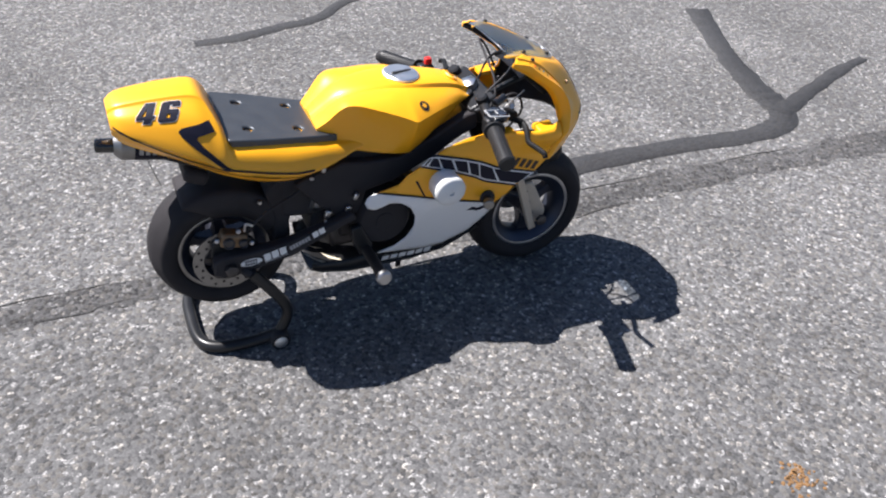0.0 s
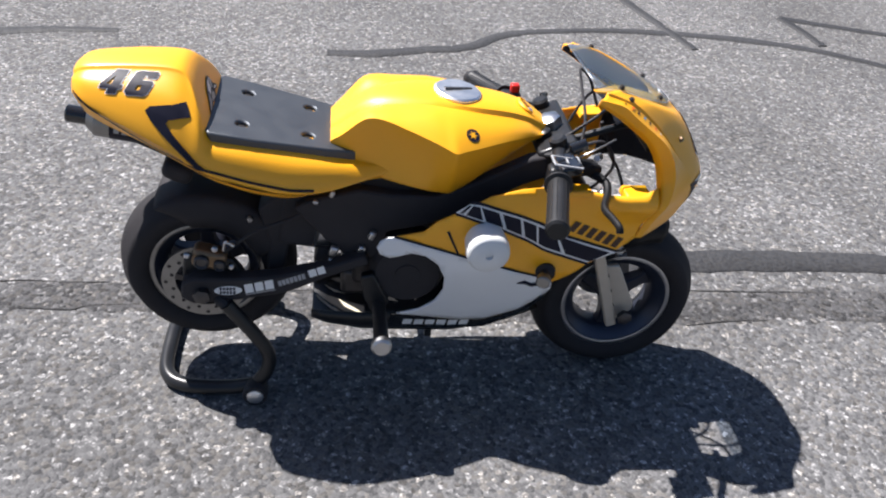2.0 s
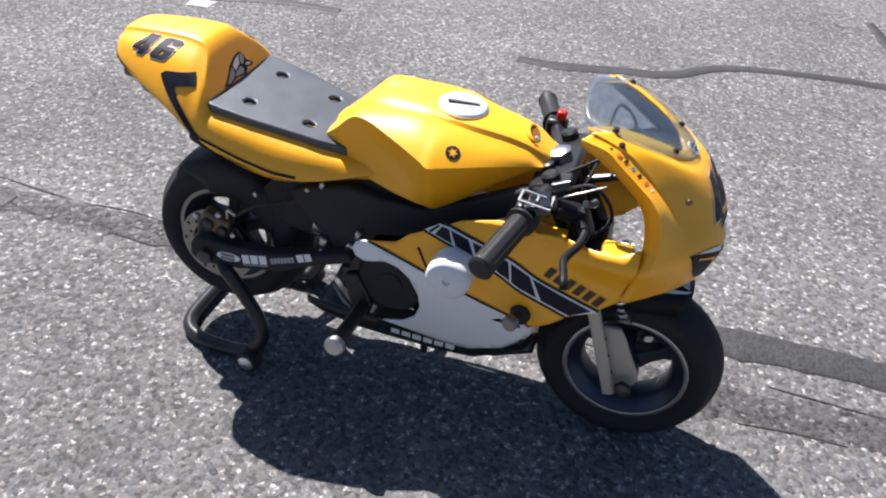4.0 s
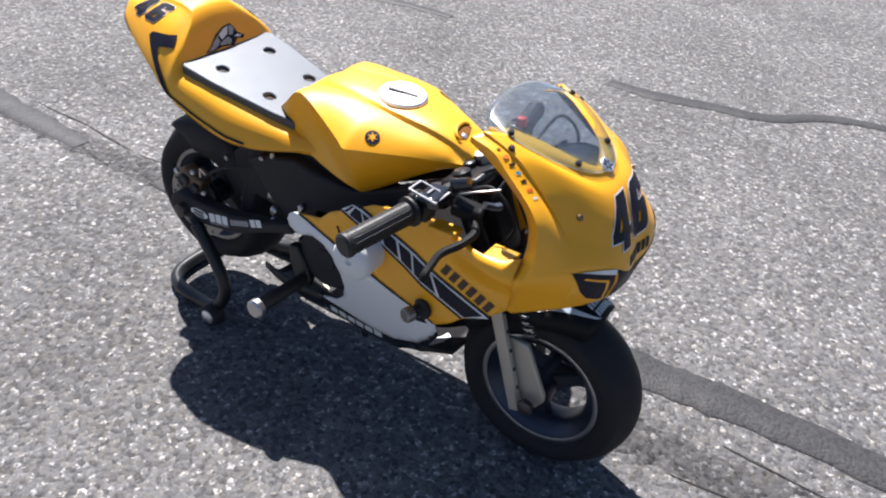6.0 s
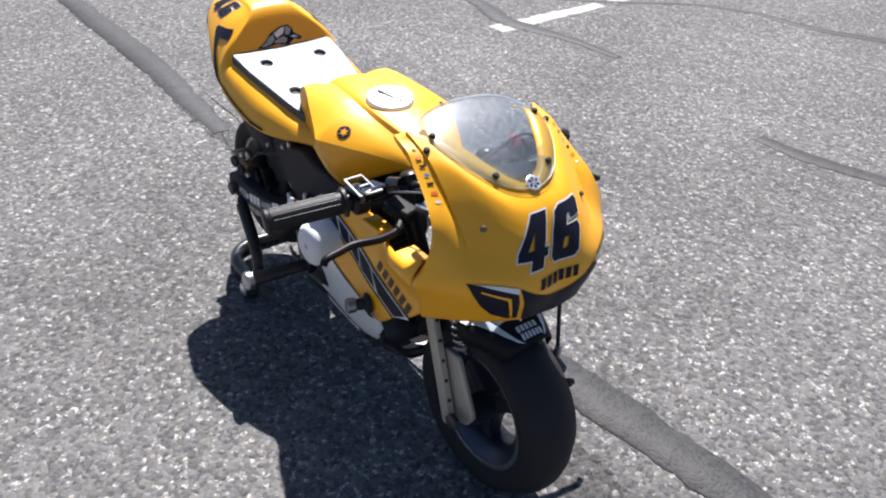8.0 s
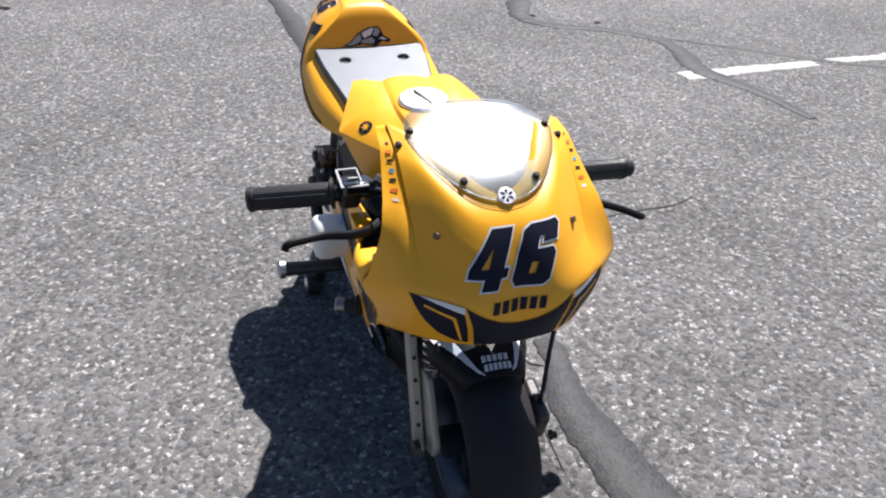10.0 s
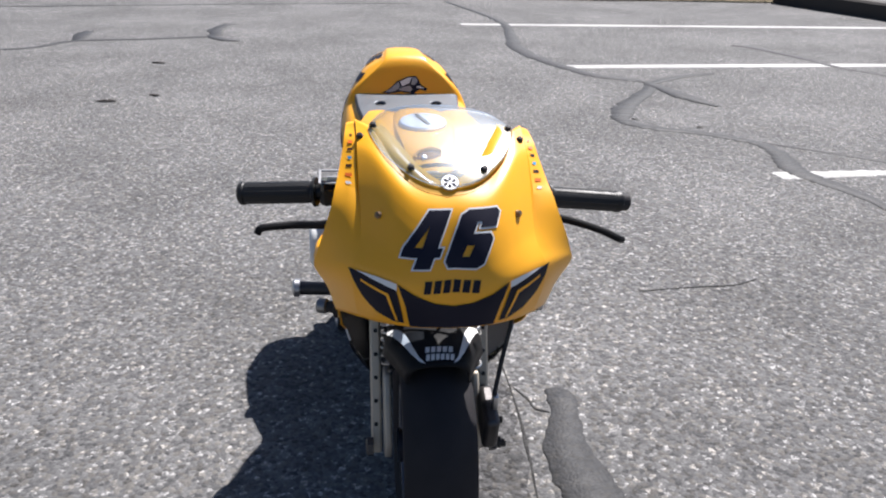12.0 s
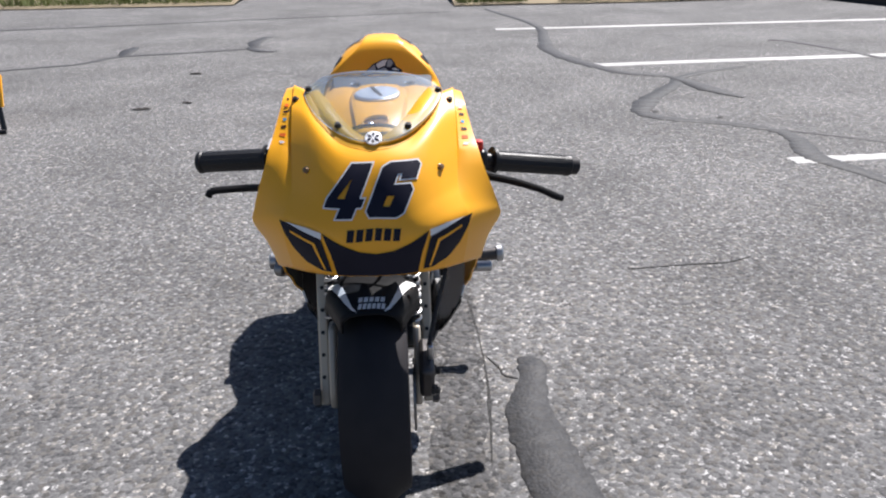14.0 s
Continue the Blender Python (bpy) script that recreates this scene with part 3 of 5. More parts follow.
# front fairing: the nose between its middle line and a step, then a raised strip, then the edge round the side opening
F_MID = [(0.010, 0, 0.5085), (0.036, 0, 0.488), (0.055, 0, 0.458), (0.069, 0, 0.425), (0.076, 0, 0.395), (0.072, 0, 0.356)]
F_TOP = [(0.010, 0, 0.5085), (0.006, 0.02, 0.509), (-0.009, 0.045, 0.514), (-0.045, 0.067, 0.530), (-0.088, 0.086, 0.547), (-0.114, 0.105, 0.550)]
F_LOW = [(0.072, 0, 0.355), (0.066, 0.045, 0.355), (0.046, 0.080, 0.352), (0.020, 0.107, 0.348)]
F_STEP = [(-0.114, 0.105, 0.550), (-0.080, 0.104, 0.537), (-0.058, 0.104, 0.525), (-0.021, 0.103, 0.492), (0.014, 0.102, 0.455), (0.029, 0.106, 0.438), (0.040, 0.113, 0.418), (0.037, 0.112, 0.388), (0.020, 0.107, 0.348)]
F_OUTER = [(-0.124, 0.117, 0.545), (-0.091, 0.119, 0.537), (-0.072, 0.122, 0.523), (-0.040, 0.128, 0.500), (-0.024, 0.132, 0.488), (-0.010, 0.137, 0.470), (-0.003, 0.146, 0.445), (-0.005, 0.154, 0.420), (-0.011, 0.158, 0.402), (-0.018, 0.143, 0.370), (-0.027, 0.134, 0.335)]
F_REAR = [(-0.126, 0.114, 0.536), (-0.098, 0.112, 0.519), (-0.070, 0.112, 0.499), (-0.043, 0.115, 0.477), (-0.028, 0.120, 0.452), (-0.023, 0.134, 0.425), (-0.022, 0.1572, 0.400), (-0.028, 0.1389, 0.370), (-0.035, 0.132, 0.334)]


def even(points, n):
    """n points at even steps along a smooth curve."""
    fine = spline(points, 400)
    at = [0.0]
    for a, b in zip(fine, fine[1:]):
        at.append(at[-1] + (b - a).length)
    return [fine[min(int(np.searchsorted(at, at[-1] * i / (n - 1))), 399)] for i in range(n)]


def fairing_half(nu=24, nv=48):
    mid, step, outer, rear = (even(c, nv) for c in (F_MID, F_STEP, F_OUTER, F_REAR))
    top, low = even(F_TOP, nu), even(F_LOW, nu)
    rows = []
    for j in range(nv):
        v = j / (nv - 1)
        fade = max(0.0, min(1.0, (0.60 - v) / 0.22))
        row = []
        for i in range(nu):
            u = i / (nu - 1)
            p = top[i] * (1 - v) + low[i] * v + mid[j] * (1 - u) + step[j] * u
            p -= (top[0] * (1 - u) + top[-1] * u) * (1 - v) + (low[0] * (1 - u) + low[-1] * u) * v
            # the nose is full between the middle and the step
            p += Vector((0.004, 0.000, 0.001)) * math.sin(math.pi * u) * math.sin(math.pi * min(1, v * 1.1)) ** 0.8
            p += Vector((0.35, 0.12, 0.75)) * 0.0030 * fade * u ** 3
            row.append(p)
        row.append(step[j] + Vector((-0.0015, 0.0010, -0.0010)) * fade)
        row += [step[j].lerp(outer[j], f) + Vector((0.3, 0.6, 0.5)) * 0.002 * math.sin(math.pi * f) * (1 - fade) for f in (0.12, 0.5, 0.88)]
        row += [outer[j].lerp(rear[j], f) for f in (0.0, 0.12, 0.55, 1.0)]
        rows.append(row)
    return rows


def roll(p):
    """The fairing sits a little crooked: its left is lower than its right, at the top."""
    return 0.04 * p.y * min(max((p.z - 0.40) / 0.10, 0), 1)


half = fairing_half()
bm = bmesh.new()
grid_faces(bm, [[Vector((p.x, -p.y, p.z + roll(p))) for p in row[:0:-1]] + [Vector((p.x, p.y, p.z - roll(p))) for p in row] for row in half])
fairing = part("front_fairing", bm, YELLOW, bike, "glossy yellow front fairing with race number", smooth=32, thick=0.0035, inner=BLACK_MATT, out=(1, 0, 0.5))
fairing_tree = tree_of(fairing)

# windscreen over the fairing's top edge, and the flange under it
S_MID = [(0.018, 0, 0.5075), (-0.010, 0, 0.524), (-0.05, 0, 0.540), (-0.090, 0, 0.555), (-0.138, 0, 0.569)]
S_EDGE = [(0.018, 0, 0.5075), (0.010, 0.028, 0.5115), (-0.008, 0.051, 0.519), (-0.043, 0.076, 0.534), (-0.086, 0.0895, 0.5495), (-0.121, 0.081, 0.549)]


def screen_rows(n=26, m=15, spread=1.0, drop=0.0):
    mid, edge = spline(S_MID, n), spline(S_EDGE, n)
    rows = []
    for c, e in zip(mid, edge):
        row = []
        for i in range(-m, m + 1):
            a = i / m * math.pi / 2 * spread
            k = 1 - math.cos(a) ** 0.85 if abs(i) < m or spread < 1 else 1
            row.append(Vector((c.x + (e.x - c.x) * k, e.y * math.sin(a), c.z + (e.z - c.z) * k - drop - 0.03 * e.y * math.sin(a))))
        rows.append(row)
    return rows


bm = bmesh.new()
grid_faces(bm, screen_rows()[1:])
bm.normal_update()
screen_tree = BVHTree.FromBMesh(bm)
screen = part("windscreen", bm, SCREEN, bike, "clear slightly scratched acrylic windscreen", smooth=80, thick=0.0015)

edge = spline(S_EDGE, 40)
bm = bmesh.new()
inner = [Vector((p.x - 0.020 * (1 - i / 39) - 0.003, p.y * (0.70 + 0.20 * max(0, (i - 24) / 15)), p.z + 0.001 + 0.010 * math.sin(i / 39 * math.pi) - 0.004)) for i, p in enumerate(edge)]
for s in (-1, 1):
    grid_faces(bm, [[Vector((p.x, s * p.y, p.z - 0.003)), Vector((q.x, s * q.y, q.z))] for p, q in zip(edge, inner)])
bmesh.ops.remove_doubles(bm, verts=bm.verts[:], dist=1e-4)
bm.normal_update()
bmesh.ops.reverse_faces(bm, faces=[f for f in bm.faces if f.normal.z < 0])
# its inner face takes a brown with shade and sun glow painted in
part("screen_flange", bm, YELLOW, bike, "yellow rim of the fairing under the windscreen", thick=0.002, inner=INNER_BROWN)
bm = bmesh.new()
for s in (-1, 1):
    tube([(p.x + 0.001, s * p.y, p.z + 0.0008) for p in edge], 0.0004, 40, 6, bm)
part("screen_edge", bm, GREY_VINYL, bike, "grey polished edge of the windscreen")


# side fairings
def side_y(x, z):
    f = min(max((x + 0.17) / 0.12, 0), 1)
    f = f * f * (3 - 2 * f)
    if x > -0.05:
        f -= 0.08 * ((x + 0.05) / 0.0285) ** 2
    y = 0.130 + 0.030 * f * math.exp(-((z - 0.404) / (0.026 if z > 0.404 else 0.031)) ** 2) + 0.002 * f * math.exp(-((z - 0.33) / 0.03) ** 2)
    if z < 0.272:
        y -= 0.030 * ((0.272 - z) / 0.1) ** 1.2
    if x < -0.3:
        y -= 0.05 * (-0.3 - x)
    if z > 0.38:
        y -= (1 - f) * 0.25 * (z - 0.38)
    return y


UPPER_SIDE = [(-0.398, 0.326), (-0.355, 0.337), (-0.336, 0.356), (-0.295, 0.379), (-0.262, 0.398), (-0.213, 0.410), (-0.155, 0.415), (-0.09, 0.416), (-0.046, 0.420), (-0.022, 0.428),
              (-0.0215, 0.402), (-0.026, 0.382), (-0.031, 0.36), (-0.035, 0.334), (-0.060, 0.310), (-0.100, 0.284), (-0.122, 0.262), (-0.148, 0.243), (-0.165, 0.2535), (-0.24, 0.277), (-0.31, 0.300)]
LOWER_SIDE = [(-0.407, 0.3245), (-0.398, 0.3255), (-0.31, 0.2995), (-0.24, 0.2765), (-0.165, 0.253), (-0.148, 0.2425), (-0.146, 0.226), (-0.160, 0.199), (-0.190, 0.168), (-0.24, 0.142), (-0.275, 0.139), (-0.33, 0.146), (-0.385, 0.152), (-0.350, 0.167),
              (-0.328, 0.190), (-0.317, 0.222), (-0.318, 0.252), (-0.330, 0.279), (-0.350, 0.2945), (-0.372, 0.2985), (-0.390, 0.292), (-0.404, 0.289), (-0.418, 0.295), (-0.423, 0.306), (-0.418, 0.318)]
BLOCKS_UP = [(-0.292, 0.388), (-0.275, 0.386), (-0.217, 0.368), (-0.181, 0.354), (-0.147, 0.335), (-0.058, 0.307)]
BLOCKS_LO = [(-0.312, 0.374), (-0.303, 0.371), (-0.247, 0.350), (-0.198, 0.328), (-0.170, 0.311), (-0.100, 0.287)]


def between(t, a, b):
    u = t * (len(a) - 1)
    k = min(int(u), len(a) - 2)
    f = u - k
    return tuple(Vector(a[k]).lerp(Vector(a[k + 1]), f)), tuple(Vector(b[k]).lerp(Vector(b[k + 1]), f))


def side_fairing(s):
    def on(lift):
        return lambda x, z: (x, s * (side_y(x, z) + lift), z)

    up = part("side_fairing", sheet([(UPPER_SIDE,)], 0.012, on(0)), YELLOW, bike, "yellow side fairing with black and white speed blocks", smooth=50, thick=0.003 * -s, inner=BLACK_MATT)
    low = part("lower_fairing", sheet([(LOWER_SIDE,)], 0.012, on(0)), WHITE, bike, "white lower side fairing cut round the engine cover", smooth=50, thick=0.003 * -s, inner=BLACK_MATT)
    # pinstripe between the yellow and the white
    seam = [(-0.398, 0.326), (-0.31, 0.300), (-0.24, 0.277), (-0.165, 0.2535), (-0.149, 0.2435)]
    part("pinstripe", sheet([[a, b, (b[0], b[1] + 0.004), (a[0], a[1] + 0.004)] for a, b in zip(seam, seam[1:])], 0.012, on(0.0012)), BLACK_VINYL, up)
    # speed blocks: a white band, black edges and slanting dark blocks
    n = 22
    rim = [between(i / n, BLOCKS_UP, BLOCKS_LO) for i in range(n + 1)]
    white = [[b[1], a[1], a[0], b[0]] for a, b in zip(rim, rim[1:])]
    part("speed_band", sheet(white, 0.012, on(0.0010)), WHITE_VINYL, up, "white band")
    for near, far in ((0, -0.0045), (1, 0.0045)):
        line = [r[near] for r in rim]
        part("band_edge", sheet([[a, b, (b[0], b[1] - far), (a[0], a[1] - far)] for a, b in zip(line, line[1:])], 0.012, on(0.0012)), BLACK_VINYL, up)
    cuts = (-0.06, 0.06, 0.18, 0.30, 0.42, 0.56, 0.74, 1.01)
    for a, b in zip(cuts, cuts[1:]):
        quad = []
        ts = [a + 0.008, (a + b) / 2, min(b - 0.013, 0.985)]
        slant = 0.15
        tops = [Vector(between(min(max(t, 0.004), 1), BLOCKS_UP, BLOCKS_LO)[0]) for t in ts]
        lows = [Vector(between(min(max(t + slant, 0.004), 1), BLOCKS_UP, BLOCKS_LO)[1]) for t in ts]
        top2 = [tuple(p.lerp(q, 0.10)) for p, q in zip(tops, lows)]
        low2 = [tuple(q.lerp(p, 0.10)) for p, q in zip(tops, lows)]
        part("speed_block", sheet([low2 + top2[::-1]], 0.012, on(0.0018)), BLACK_VINYL, up)
    part("panel_joint", sheet([[(-0.322, 0.340), (-0.318, 0.341), (-0.300, 0.300), (-0.303, 0.300)]], 0.012, on(0.0010)), BLACK_VINYL, up)
    letters(bars((-0.141, 0.346), (-0.057, 0.314), 0.0195, 6, 0.34), lambda q: sheet([q], 0.01, on(0.001)), BROWN_VINYL, up)
    skirt = part("belly_skirt", sheet([[(-0.392, 0.1525), (-0.33, 0.1455), (-0.275, 0.1385), (-0.24, 0.1415), (-0.190, 0.1675), (-0.160, 0.1985), (-0.146, 0.2255), (-0.147, 0.212), (-0.168, 0.176), (-0.197, 0.145), (-0.235, 0.116), (-0.30, 0.108), (-0.398, 0.114)]], 0.012, on(-0.0005)), BLACK_GLOSS, bike, "glossy black skirt under the white fairing", smooth=50, thick=0.003 * -s)
    letters(bars((-0.374, 0.1215), (-0.262, 0.1240), 0.0150, 6, 0.2), lambda q: sheet([q], 0.01, on(0.001)), WHITE_VINYL, skirt)
    part("script_mark", sheet([[(-0.205, 0.240), (-0.192, 0.248), (-0.180, 0.241), (-0.165, 0.246), (-0.160, 0.238), (-0.178, 0.232), (-0.190, 0.238)]], 0.01, on(0.001)), BLACK_VINYL, low)
    # folded tabs along the upper edge
    for x0, x1, y0, y1 in ((-0.163, -0.120, 0.142, 0.118), (-0.073, -0.034, 0.151, 0.119)):
        b = bmesh.new()
        prism([(x0, 0.408), (x1, 0.409), (x1 + 0.001, 0.4195), (x0 + 0.003, 0.4185)], s * y0, s * y1, b)
        part("tab", b, YELLOW, up, bevel=0.002)
    return up


right_side = side_fairing(-1)
left_side = side_fairing(1)

# graphics on the front fairing
dark, rim = number(lambda x, y: (-0.0615 + 0.0660 * x + 0.011 * y, 0.4300 + 0.0570 * y), 0.0018)
for d in dark:
    part("digit", sticker([d], "x", 1, fairing_tree, 0.0016, 0.006), BLACK_VINYL, fairing, "dark navy digit")
part("number_rim", sticker(rim, "x", 1, fairing_tree, 0.0010), WHITE_VINYL, fairing, "white rim of the digits")
letters(bars((-0.035, 0.4035), (0.031, 0.4035), 0.0140, 6), lambda q: sticker([q], "x", 1, fairing_tree, 0.001), BLACK_VINYL, fairing)
for s in (-1, 1):
    part("head_lamp_graphic", sticker([[(s * a, b) for a, b in ((0.117, 0.420), (0.094, 0.4175), (0.075, 0.4165), (0.067, 0.412), (0.063, 0.400), (0.059, 0.382), (0.055, 0.361), (0.067, 0.361), (0.086, 0.370), (0.101, 0.387), (0.111, 0.405))]], "x", 1, fairing_tree, 0.001), BLACK_VINYL, fairing, "black painted lamp shape")
    part("white_wedge", sticker([[(s * a, b) for a, b in ((0.108, 0.4195), (0.084, 0.4185), (0.064, 0.4145), (0.064, 0.4065), (0.086, 0.4135))]], "x", 1, fairing_tree, 0.0018), WHITE_VINYL, fairing, "white wedge")
    part("gold_line", sticker([[(s * a, b) for a, b in ((0.103, 0.411), (0.0725, 0.401), (0.0615, 0.364), (0.0640, 0.3645), (0.0755, 0.398), (0.103, 0.4085))]], "x", 1, fairing_tree, 0.0020), YELLOW, fairing)
part("chin_graphic", sticker([[(-0.063, 0.4135), (-0.042, 0.401), (-0.021, 0.391), (0.0, 0.3865), (0.021, 0.391), (0.042, 0.401), (0.063, 0.4135), (0.0545, 0.388), (0.0485, 0.3575), (0, 0.357), (-0.0485, 0.3575), (-0.0545, 0.388)]], "x", 1, fairing_tree, 0.001), BLACK_VINYL, fairing, "black chin graphic")


def badge(centre, normal, r, name, parent, disc, star):
    """A round maker's badge, drawn as a disc with a plain six-armed star."""
    b = lathe([(0, r), (0.0016, r), (0.0022, r * 0.92)], centre, normal, 28)
    d = part(name, b, disc, parent)
    n = Vector(normal).normalized()
    t = n.orthogonal().normalized()
    u = n.cross(t)
    b = bmesh.new()
    c = Vector(centre) + n * 0.0026
    for k in range(6):
        a = math.pi / 3 * k + 0.3
        w = t * math.cos(a) + u * math.sin(a)
        q = t * -math.sin(a) + u * math.cos(a)
        b.faces.new([b.verts.new(c + w * r * 0.15 - q * r * 0.02), b.verts.new(c + w * r * 0.55 - q * r * 0.18), b.verts.new(c + w * r * 0.82), b.verts.new(c + w * r * 0.55 + q * r * 0.18)])
    part("star", b, star, d, thick=0.0006)
    return d


badge((0.010, 0, 0.5105), (0.60, 0, 0.80), 0.0105, "nose_badge", fairing, BRUSHED, BLACK_VINYL)


def screw(place, tree, parent, r=0.0036, mat=BLACK_MATT):
    p, n, *_ = tree.find_nearest(Vector(place)) if tree is not screen_tree else tree.ray_cast(Vector((place[0], place[1], 1)), Vector((0, 0, -1)))
    n = n if n.z > -0.2 and n.dot(Vector((0.6, 0, 0.8))) > 0 else -n
    part("screw", lathe([(-0.001, r * 1.25), (0.0016, r * 1.2), (0.0020, r), (0.0040, r * 0.9), (0.0044, r * 0.5)], p, n, 14), mat, parent)


for s in (-1, 1):
    for place in ((-0.011, 0.043, 0.517), (-0.088, 0.084, 0.550), (-0.078, 0.099, 0.540), (0.020, 0.083, 0.477)):
        screw((place[0], s * place[1], place[2]), screen_tree if place[1] < 0.09 and place[0] < 0 else fairing_tree, fairing, mat=BRONZE if place[0] > 0 else BLACK_MATT)
    # small coloured sticker letters along the strip, as bars
    for k, colour in enumerate((BROWN_VINYL, ORANGE_VINYL, BROWN_VINYL, BLUE_VINYL, BROWN_VINYL, ORANGE_VINYL, WHITE_VINYL)):
        row, nxt = half[5 + 2 * k], half[6 + 2 * k]
        a, b, c = row[-7], nxt[-7], row[-5]
        along, across = (b - a) * (0.85 if k % 2 else 0.65), (c - a) * 0.44
        a = a + (c - a) * 0.26
        q = [a, a + across, a + across + along, a + along] if k % 3 else [a + across * 0.2, a + across * 0.9, a + across * 0.7 + along * 0.9, a + along * 0.8]
        nor = across.cross(along).normalized()
        nor = nor if nor.z > 0 else -nor
        b2 = bmesh.new()
        b2.faces.new([b2.verts.new(Vector((p.x, s * p.y, p.z - s * roll(p))) + Vector((nor.x, s * nor.y, nor.z)) * 0.0009) for p in q])
        part("sticker_letter", b2, colour, fairing)

# graphics on the tail
for s in (-1, 1):
    # the number lies on the shoulder, higher on one side than on the other
    lean = 0.5 if s < 0 else 0.72
    flat = math.sqrt(1 - lean * lean)
    onto = (X, Vector((0, -s * lean, flat)), Vector((0, s * flat, lean)))
    place = (lambda x, y: (-0.800 + 0.0455 * x + 0.006 * y, 0.4125 + 0.0345 * y - 0.0025 * x)) if s < 0 else (lambda x, y: (-0.724 - 0.0455 * x - 0.006 * y, 0.3165 + 0.0345 * y - 0.0020 * x))
    dark, rim = number(place, 0.0009)
    for d in dark:
        part("digit", sticker([d], onto, 1, tail_tree, 0.0014, 0.005), BLACK_VINYL, tail, "dark navy digit")
    part("number_rim", sticker(rim, onto, 1, tail_tree, 0.0010, 0.005), WHITE_VINYL, tail)
    arrow = [(-0.737, 0.500), (-0.731, 0.505), (-0.684, 0.5095), (-0.678, 0.494), (-0.7065, 0.4905), (-0.7095, 0.4865), (-0.702, 0.476), (-0.686, 0.458), (-0.669, 0.4395), (-0.658, 0.431), (-0.667, 0.431), (-0.681, 0.4415), (-0.7125, 0.4715), (-0.731, 0.491)]
    part("arrow_graphic", sticker([(arrow,)], "y", s, tail_tree, 0.0016, 0.004), BLACK_VINYL, tail, "black angular arrow")
    line = [(-0.835, 0.507), (-0.796, 0.486), (-0.763, 0.466), (-0.726, 0.447), (-0.692, 0.437), (-0.648, 0.426), (-0.601, 0.4125), (-0.547, 0.399), (-0.515, 0.395)]
    part("pinstripe", sticker([[a, b, (b[0], b[1] + 0.0035), (a[0], a[1] + 0.0035)] for a, b in zip(line, line[1:])], "y", s, tail_tree, 0.0014, 0.006), BLACK_VINYL, tail)
    part("pinstripe", sticker([[(a[0], a[1] - 0.008), (b[0], b[1] - 0.008), (b[0], b[1] - 0.006), (a[0], a[1] - 0.006)] for a, b in zip(line[2:], line[3:])], "y", s, tail_tree, 0.0014, 0.006), BLACK_VINYL, tail)
# a grey crouching emblem on the face behind the seat
EMBLEM = [(-0.047, 0.478), (-0.036, 0.4835), (-0.0265, 0.490), (-0.0175, 0.4985), (0.0025, 0.5065), (0.019, 0.5080), (0.0245, 0.5010), (0.0275, 0.4935), (0.0410, 0.4850), (0.0370, 0.4810), (0.0255, 0.4840), (0.0140, 0.4760), (-0.010, 0.4795), (-0.033, 0.4765)]
part("emblem", sticker([(EMBLEM,)], "x", 1, tail_tree, 0.0012, 0.005), BLACK_VINYL, tail, "dark outlined grey emblem")
for k, (shape, colour) in enumerate((([(-0.040, 0.4793), (-0.030, 0.4855), (-0.0215, 0.4925), (-0.014, 0.4975), (-0.012, 0.4880), (-0.020, 0.4815), (-0.032, 0.4785)], GREY_VINYL), ([(-0.0115, 0.4980), (0.0030, 0.5045), (0.0110, 0.5052), (0.0060, 0.4950), (-0.0080, 0.4895)], WHITE_VINYL),
                                     ([(0.0125, 0.5053), (0.0185, 0.5055), (0.0225, 0.4990), (0.0160, 0.4915), (0.0090, 0.4930)], GREY_VINYL), ([(-0.016, 0.4830), (-0.008, 0.4875), (0.0060, 0.4910), (0.0120, 0.4850), (0.0080, 0.4795), (-0.008, 0.4815)], GREY_VINYL), ([(0.0180, 0.4885), (0.0260, 0.4905), (0.0350, 0.4855), (0.0260, 0.4860)], WHITE_VINYL))):
    part("emblem_feather", sticker([shape], "x", 1, tail_tree, 0.0018 + 0.0001 * k, 0.005), colour, tail)
part("emblem_line", sticker([[(-0.052, 0.4705), (0.052, 0.4705), (0.052, 0.4725), (-0.052, 0.4725)]], "x", 1, tail_tree, 0.0014, 0.01), BLACK_VINYL, tail)

# graphics and cap on the tank
for s in (-1, 1):
    p, n, *_ = tank_tree.ray_cast(Vector((-0.292, s * 0.5, 0.4775)), Vector((0, -s, 0)))
    n = n if n.y * s > 0 else -n
    east = (X - n * n.x).normalized()
    onto = (east, n.cross(east), n)
    cx, cy = p.dot(onto[0]), p.dot(onto[1])
    ring = [(cx + 0.0105 * math.cos(a), cy + 0.0105 * math.sin(a)) for a in (2 * math.pi * k / 24 for k in range(24))]
    disc = part("tank_badge", sticker([ring], onto, 1, tank_tree, 0.0008, 0.006), BLACK_VINYL, tank, "round black badge with a yellow star")
    star = [(cx + r * math.cos(a), cy + r * math.sin(a)) for r, a in ((0.0076 if k % 2 == 0 else 0.0030, math.pi / 6 * k) for k in range(12))]
    part("star", sticker([(star,)], onto, 1, tank_tree, 0.0013, 0.006), YELLOW, disc)
p, n, *_ = tank_tree.ray_cast(Vector((-0.306, -0.002, 1)), Vector((0, 0, -1)))
n = n if n.z > 0 else -n
cap = part("fuel_cap", lathe([(-0.006, 0.036), (0.0015, 0.036), (0.0040, 0.033), (0.0045, 0.010)], p, n, 40), BRUSHED, tank, "round polished fuel cap with a flip handle", smooth=30)
b = bmesh.new()
block(b, p + n * 0.0053, (0.046, 0.006, 0.0022), (0, 8, 20))
part("handle", b, DARK_METAL, cap, "dark slot of the flip handle", bevel=0.0008)
